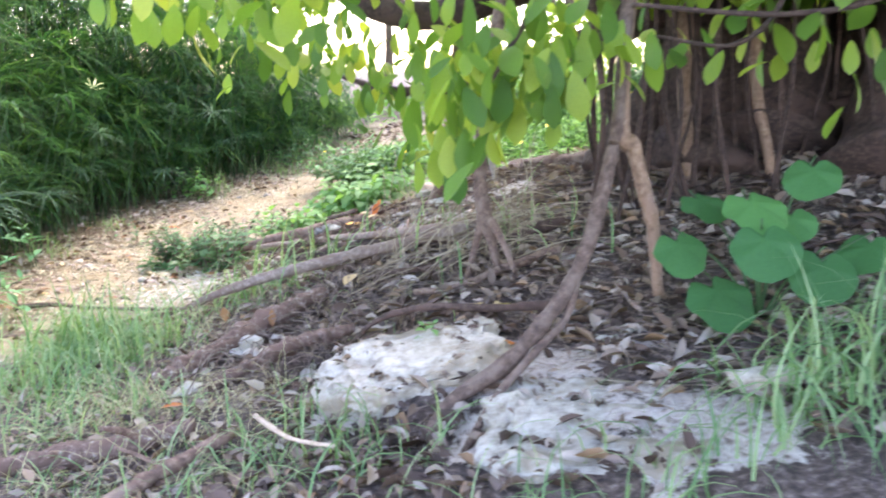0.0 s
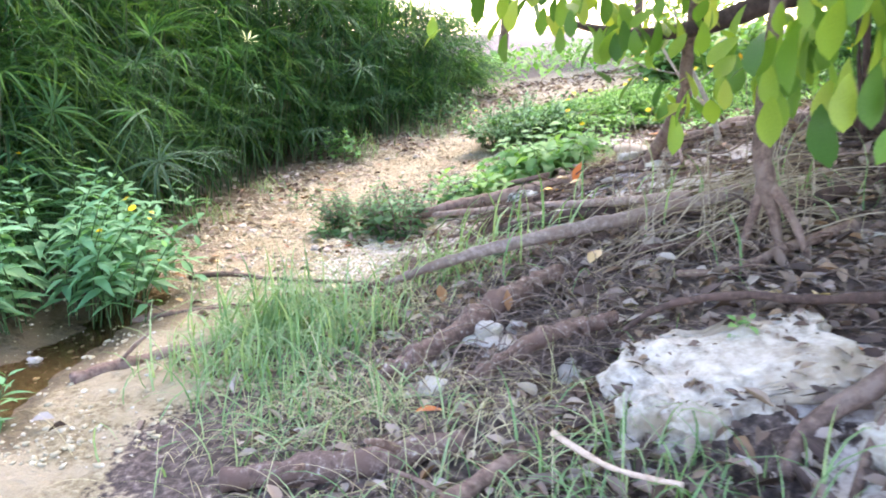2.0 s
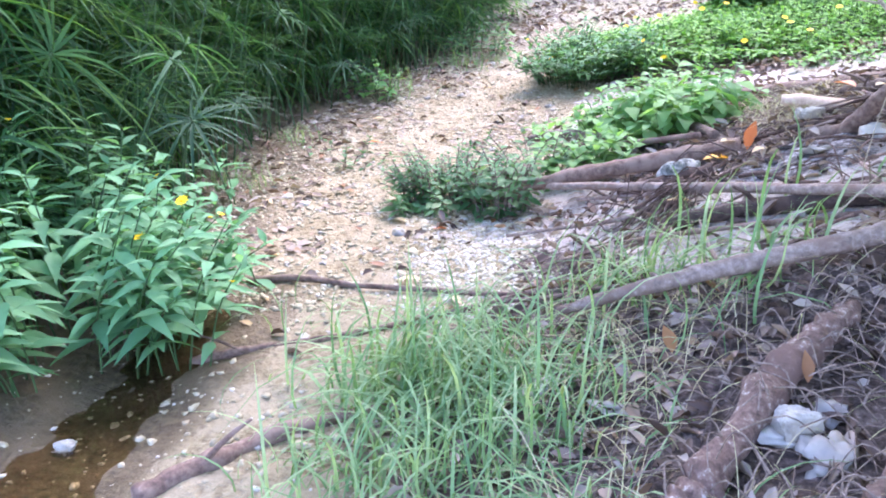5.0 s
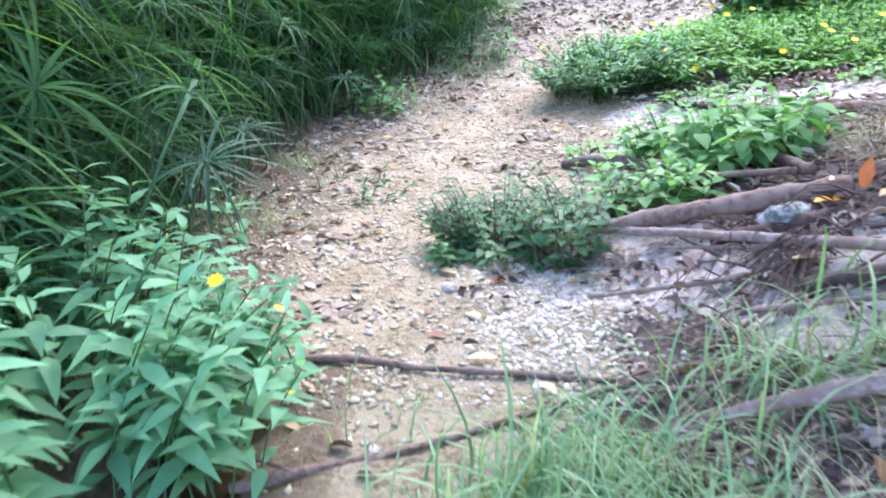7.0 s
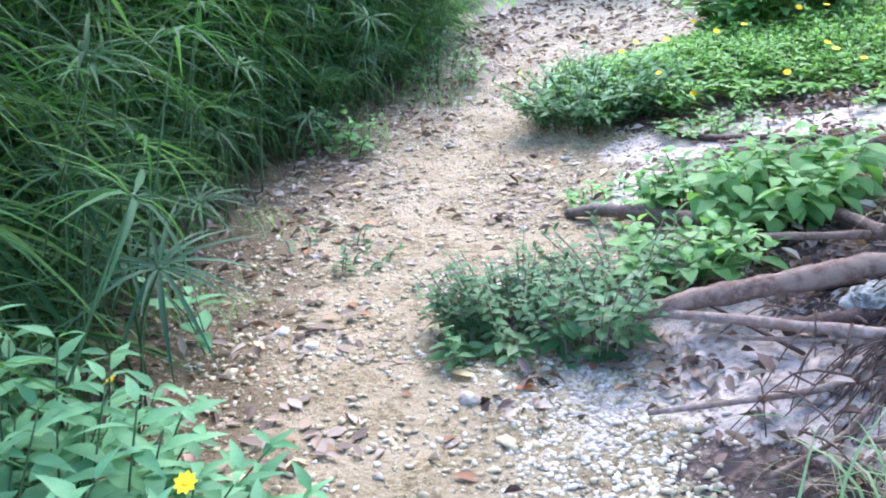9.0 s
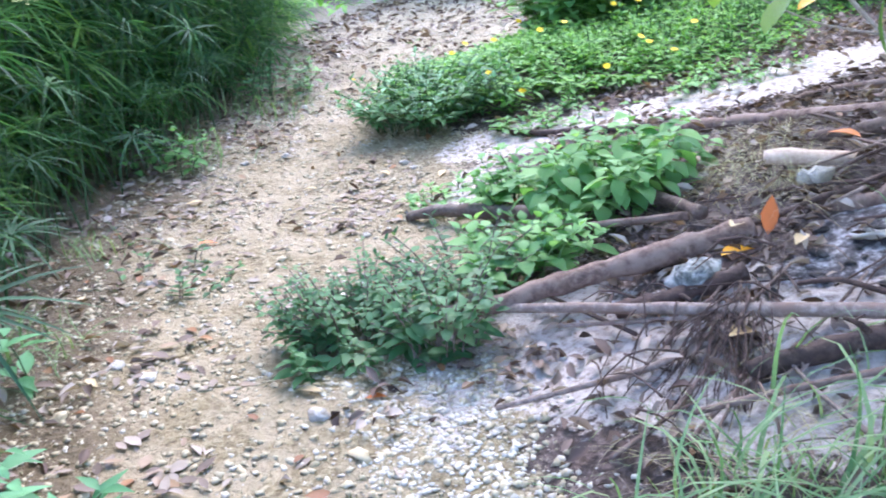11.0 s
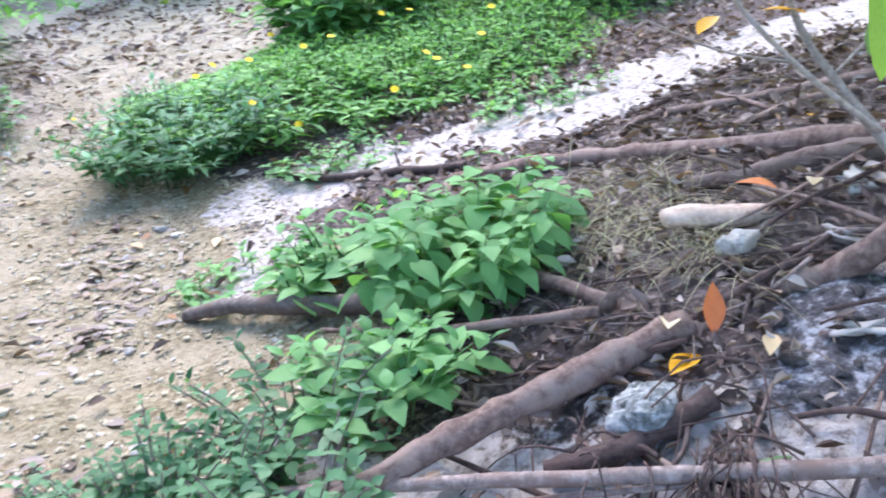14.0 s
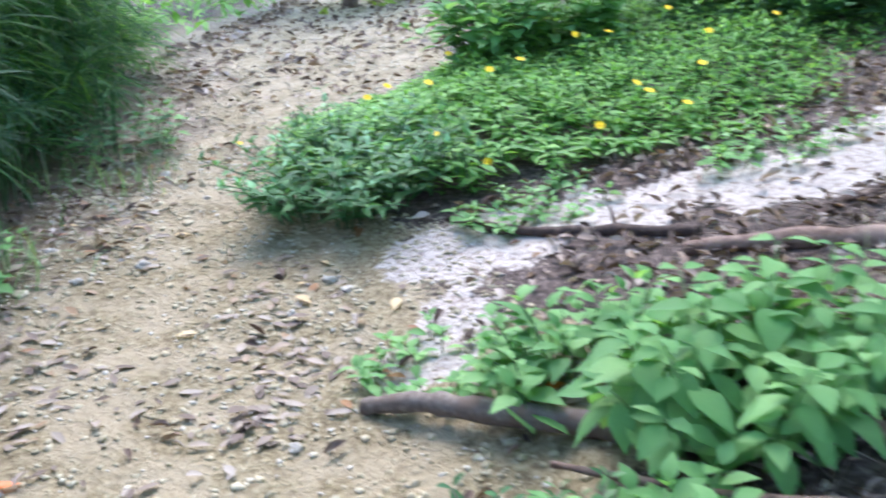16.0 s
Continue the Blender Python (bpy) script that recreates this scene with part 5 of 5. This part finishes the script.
# ---- fig tree ----
def fig_tree():
    root = new("fig_tree")
    r = random.Random(11)
    s = Soup()
    for x, y, rad, lx, ly in ((1.5, 5.05, 0.22, 0.1, 0.1), (1.85, 5.2, 0.34, 0.1, 0.2), (2.35, 4.6, 0.27, 0.15, 0.2), (2.5, 5.2, 0.4, 0.1, 0.1), (2.9, 4.8, 0.35, 0.1, 0.1), (1.25, 5.2, 0.14, 0.3, 0.1)):
        s.add(tube([(x - lx, y - ly, ground(x, y) - 0.1), (x - lx * 0.3, y, 1.1), (x + lx, y + ly, 2.0), (x + lx * 2, y + 0.3, 3.2)], [rad * 1.35, rad, rad * 0.95, rad * 0.8], 18, 0.3, x * 3, 8), Matrix.Identity(4))
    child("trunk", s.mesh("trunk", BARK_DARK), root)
    roots = [([(0.0, 2.76, 0.2), (0.08, 2.87, 0.28), (0.264, 2.92, 0.4), (0.405, 2.98, 0.545), (0.509, 3.03, 0.712), (0.569, 3.07, 0.893), (0.612, 3.11, 1.073), (0.632, 3.14, 1.2), (0.75, 3.5, 2.1)], [0.022, 0.027, 0.028, 0.026, 0.025, 0.026, 0.022, 0.02, 0.024], BARK),
             ([(0.1, 2.62, 0.18), (0.215, 2.8, 0.32), (0.374, 2.93, 0.455), (0.46, 2.98, 0.54), (0.505, 3.02, 0.7)], [0.011, 0.014, 0.014, 0.013, 0.01], BARK),
             ([(0.84, 3.36, 0.5), (0.809, 3.36, 0.763), (0.771, 3.35, 0.889), (0.726, 3.36, 1.05), (0.685, 3.38, 1.189), (0.8, 3.7, 2.2)], [0.022, 0.026, 0.028, 0.03, 0.03, 0.03], BARK_TAN),
             ([(1.3, 4.72, 0.55), (1.28, 4.74, 0.95), (1.25, 4.76, 1.3), (1.3, 4.9, 2.2)], [0.03, 0.032, 0.036, 0.05], BARK_TAN),
             ([(1.72, 4.62, 0.62), (1.66, 4.66, 0.95), (1.6, 4.72, 1.3), (1.6, 4.9, 2.2)], [0.024, 0.028, 0.03, 0.04], BARK_TAN),
             ([(0.29, 4.0, 0.33), (0.25, 4.04, 0.55), (0.21, 4.06, 0.7), (0.2, 4.1, 0.9), (0.24, 4.2, 1.3), (0.4, 4.5, 2.2)], [0.014, 0.022, 0.038, 0.03, 0.03, 0.04], BARK),
             ([(0.36, 3.92, 0.36), (0.335, 3.95, 0.48), (0.28, 4.0, 0.6), (0.22, 4.06, 0.69)], [0.012, 0.014, 0.018, 0.026], BARK),
             ([(0.12, 4.04, 0.36), (0.16, 4.05, 0.5), (0.2, 4.06, 0.66)], [0.012, 0.016, 0.02], BARK)]
    for pts, rad, mat in roots:
        child("aerial_root", one(tube(pts, rad, 10, 0.18, pts[0][0] * 9, 5), "aerial_root", mat), root)
    for i in range(26):
        x, y = r.uniform(0.75, 2.2), r.uniform(4.3, 5.0)
        rad = r.uniform(0.006, 0.016)
        z0 = ground(x, y)
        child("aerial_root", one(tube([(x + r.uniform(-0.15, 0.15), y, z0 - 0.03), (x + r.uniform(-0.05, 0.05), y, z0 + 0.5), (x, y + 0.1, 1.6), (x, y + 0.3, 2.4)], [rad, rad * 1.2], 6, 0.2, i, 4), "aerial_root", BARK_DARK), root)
    for pts, rad in (([(1.6, 5.1, 2.0), (0.7, 4.9, 1.85), (-0.15, 4.75, 1.6), (-0.9, 5.2, 2.0), (-1.6, 6.0, 2.6)], [0.16, 0.12, 0.07, 0.06, 0.04]),
                     ([(1.5, 5.1, 1.7), (0.6, 4.8, 1.42), (-0.1, 4.72, 1.22), (-0.6, 5.3, 1.3)], [0.1, 0.06, 0.03, 0.012]),
                     ([(1.7, 5.0, 2.4), (0.6, 4.0, 2.2), (-0.4, 3.3, 2.6), (-1.3, 2.8, 3.1)], [0.18, 0.12, 0.1, 0.06]),
                     ([(2.0, 5.0, 2.6), (1.4, 3.2, 2.1), (1.0, 2.0, 2.2), (0.3, 0.5, 2.9)], [0.16, 0.1, 0.07, 0.05]),
                     ([(2.3, 5.2, 2.8), (1.2, 6.8, 3.3), (0.6, 7.6, 3.7), (0.2, 8.0, 4.0)], [0.2, 0.15, 0.1, 0.05]),
                     ([(2.6, 5.2, 2.8), (3.2, 7.5, 3.4), (2.6, 9.6, 4.0)], [0.2, 0.14, 0.06]),
                     ([(2.8, 5.0, 2.8), (5.0, 4.5, 3.6), (7.5, 4.0, 4.2)], [0.2, 0.14, 0.06]),
                     ([(0.9, 3.4, 2.15), (0.5, 3.1, 1.75), (0.3, 2.9, 1.45), (0.15, 2.8, 1.2)], [0.03, 0.014, 0.008, 0.004]),
                     ([(1.3, 3.4, 2.1), (1.2, 3.25, 1.6), (1.0, 3.1, 1.4), (0.7, 2.95, 1.42)], [0.025, 0.012, 0.008, 0.004]),
                     ([(1.9, 3.4, 1.75), (1.5, 3.2, 1.55), (1.1, 3.0, 1.48), (0.6, 2.8, 1.5)], [0.02, 0.012, 0.009, 0.006])):
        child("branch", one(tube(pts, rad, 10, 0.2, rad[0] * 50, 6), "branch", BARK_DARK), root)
    tpls = [leaf(1.0, w, 7, f, d, 0.55, 2.0, 0.12) for w, f, d in ((0.5, 0.2, 0.25), (0.55, 0.15, 0.45), (0.46, 0.3, 0.1))]
    meshes = [one(t, "leaf", LEAF_FIG_ONE) for t in tpls]
    # the hanging sprays near the path
    for cx, cy, cz, sx, sy, sz, n in ((-0.55, 2.9, 1.58, 0.35, 0.25, 0.12, 36), (0.12, 2.85, 1.38, 0.14, 0.2, 0.2, 56), (0.36, 3.0, 1.38, 0.16, 0.2, 0.2, 62), (0.1, 3.3, 1.2, 0.1, 0.2, 0.12, 26), (0.7, 3.0, 1.46, 0.18, 0.2, 0.12, 12), (1.05, 3.2, 1.46, 0.22, 0.2, 0.12, 14), (1.4, 3.2, 1.45, 0.2, 0.2, 0.12, 12), (0.05, 4.15, 1.15, 0.22, 0.25, 0.18, 26), (-0.1, 4.4, 1.0, 0.12, 0.15, 0.1, 9), (-0.3, 4.7, 1.5, 0.4, 0.3, 0.2, 44), (-0.25, 4.6, 1.3, 0.3, 0.3, 0.12, 40), (-0.75, 4.9, 1.5, 0.35, 0.3, 0.16, 40), (-1.0, 5.0, 1.75, 0.4, 0.3, 0.2, 24)):
        for i in range(int(n * 1.15)):
            child("leaf", meshes[i % 3], root, spin(r.gauss(cx, sx * 0.6), r.gauss(cy, sy * 0.6), r.gauss(cz, sz * 0.6), r.uniform(0, 6.3), r.uniform(-1.6, -0.2), r.uniform(-0.7, 0.7), r.uniform(0.085, 0.15)))
    s = Soup()
    big = [leaf(1.0, 0.6, 2, 0.2, 0.2, 0.5, 1.2) for i in range(1)]
    for i in range(8500):
        x, y = r.uniform(-2.5, 8.5), r.uniform(0, 9)
        if ((x - 2.8) / 5.0) ** 2 + ((y - 4.9) / 4.1) ** 2 > 1:
            continue
        z = 2.45 + 0.12 * abs(x - 1) + 0.1 * max(0, y - 7) + r.random() ** 1.4 * 2.6 + 0.35 * noise.noise((x, y, 0))
        s.add(big[0], spin(x, y, z, r.uniform(0, 6.3), r.uniform(-1.0, 0.2), r.uniform(-0.5, 0.5), r.uniform(0.17, 0.3)))
    for i in range(700):
        x, y = r.uniform(-1.6, 2.4), r.uniform(3.4, 5.6)
        s.add(big[0], spin(x, y, r.uniform(1.75, 2.5), r.uniform(0, 6.3), r.uniform(-1.3, -0.2), 0, r.uniform(0.1, 0.17)))
    # unseen extra leaves over the trunks, added to the crown to shade them
    for i in range(1500):
        s.add(big[0], spin(r.uniform(0.8, 3.4), r.uniform(3.5, 5.8), r.uniform(1.65, 2.6), r.uniform(0, 6.3), r.uniform(-1.3, -0.2), 0, r.uniform(0.12, 0.2)))
    # wider layer above view, added only to darken the ground and trunks below
    for i in range(3200):
        s.add(big[0], spin(r.uniform(0.9, 5.0), r.uniform(2.2, 6.2), r.uniform(2.0, 2.9), r.uniform(0, 6.3), r.uniform(-0.9, 0.1), 0, r.uniform(0.18, 0.28)))
    child("crown", s.mesh("crown", LEAF_FIG), root)
    return tagged(root, "spreading fig tree with hanging aerial roots and yellow-green leaves", "tree")


fig_tree()


def sapling():
    root = new("bare_sapling")
    root.location = (0.33, 5.6, ground(0.33, 5.6))
    o = root.location.copy()
    for pts, rad in (([(0.33, 5.6, ground(0.33, 5.6) - 0.03), (0.3, 5.65, 0.74), (0.24, 5.8, 0.92), (0.17, 5.9, 1.08), (0.1, 6.0, 1.35)], [0.022, 0.018, 0.014, 0.01, 0.006]),
                     ([(0.28, 5.68, 0.8), (0.14, 5.86, 0.97), (0.03, 6.04, 1.18), (-0.02, 6.1, 1.4)], [0.01, 0.009, 0.007, 0.004]),
                     ([(0.12, 5.88, 0.99), (-0.05, 6.0, 1.03), (-0.22, 6.12, 1.12)], [0.005, 0.004, 0.002]),
                     ([(0.22, 5.82, 0.94), (0.34, 5.78, 1.06), (0.42, 5.72, 1.2)], [0.005, 0.004, 0.002])):
        child("twig", one(tube([Vector(p) - o for p in pts], rad, 7, 0.15, 2, 4), "twig", BARK_BARE), root)
    yl = one(leaf(1.0, 0.45, 5, 0.25, 0.2, 0.5, 1.3, 0.1), "leaf", LEAF_YELLOW)
    gl = one(leaf(1.0, 0.45, 5, 0.25, 0.2, 0.5, 1.3, 0.1), "leaf", LEAF_FIG_ONE)
    for p, yaw, pt, me in (((0.08, 5.98, 1.13), -2.2, 0.1, yl), ((0.0, 6.05, 1.12), 1.9, -0.1, yl), ((0.42, 5.72, 1.12), -2.7, -1.2, yl), ((0.4, 5.75, 1.2), 2.0, -0.2, gl), ((0.45, 5.7, 1.2), -1.6, -0.3, gl), ((0.35, 5.8, 1.25), 2.6, -0.2, gl), ((0.5, 5.7, 1.15), -2.4, -0.8, gl)):
        child("leaf", me, root, spin(*(Vector(p) - o), yaw, pt, 0, 0.13))
    return tagged(root, "thin bare grey sapling with a few yellow leaves", "sapling")


sapling()

# ---- distance ----
def far_tree(x, y, h, spread, seed, label, mat, low=0.2):
    r = random.Random(seed)
    root = new("tree")
    root.location = (x, y, ground_base(x, y))
    child("trunk", one(tube([(0, 0, -0.1), (0.1, 0, h * 0.3), (0.2 * r.uniform(-1, 1), 0, h * 0.75)], [0.16, 0.05], 9, 0.2, seed), "trunk", BARK), root)
    for i in range(6):
        a = r.uniform(0, 6.3)
        child("limb", one(tube([(0.05, 0, h * 0.25 + 0.06 * i * h), (math.cos(a) * spread * 0.4, math.sin(a) * spread * 0.4, h * 0.5 + 0.05 * i * h), (math.cos(a) * spread * 0.8, math.sin(a) * spread * 0.8, h * 0.6 + 0.05 * i * h)], [0.06, 0.02], 6, 0.2, i), "limb", BARK), root)
    s = Soup()
    t = leaf(1.0, 0.6, 2, 0.2, 0.2, 0.5, 1.2)
    cl = [(r.gauss(0, spread * 0.5), r.gauss(0, spread * 0.5), h * r.uniform(low, 1.0), r.uniform(0.3, 0.6) * spread * 0.7) for i in range(22)]
    for i in range(2600):
        c = cl[i % 22]
        s.add(t, spin(c[0] + r.gauss(0, c[3]), c[1] + r.gauss(0, c[3]), max(0.1, c[2] + r.gauss(0, c[3] * 0.6)), r.uniform(0, 6.3), r.uniform(-1, 0.6), r.uniform(-0.5, 0.5), r.uniform(0.14, 0.3)))
    child("crown", s.mesh("crown", mat), root)
    return tagged(root, label, "tree")


FT = [(-9, 14, 6, 2.2), (-8, 20, 6.5, 2.5), (-13, 24, 7, 2.6), (10, 24, 7, 2.6), (7, 15, 5, 2.2), (13, 15, 6, 2.6), (-10, 7, 6, 2.4), (16, 30, 8, 3.2), (-12, 30, 8, 3.0), (12, 38, 8, 3)]
for i, (x, y, h, sp) in enumerate(FT):
    far_tree(x, y, h, sp, 60 + i, "sunlit green tree beyond the path's end", LEAF_HERB if i % 2 else LEAF_MAT)
for i, (x, y, h, sp) in enumerate(((-5.2, 22, 6, 1.9), (-2.2, 26, 7, 2.2), (1.4, 24, 6.5, 2.1), (-4.2, 17, 4.6, 1.4), (2.4, 20, 5, 1.7), (-5.0, 20, 5, 1.6))):
    far_tree(x, y, h, sp, 90 + i, "sunlit yellow-green tree over the clearing", LEAF_SUN, 0.48 if i < 4 else 0.1)
s = Soup()
t = leaf(1.0, 0.5, 2, 0.2, 0.3, 0.4)
for i in range(5000):
    y = R.uniform(12.5, 34)
    side = i % 2
    x = path_left(y) - R.uniform(0.0, 3) if side else path_right(y) + R.uniform(0.3, 4)
    s.add(t, spin(x, y, ground(x, y) + R.uniform(0.02, 0.5), R.uniform(0, 6.3), R.uniform(-0.3, 1.2), 0, R.uniform(0.1, 0.25)))
tagged(new("far_undergrowth", s.mesh("far_undergrowth", LEAF_MAT)), "sunlit low undergrowth beside the far path", "undergrowth", kind="stuff")
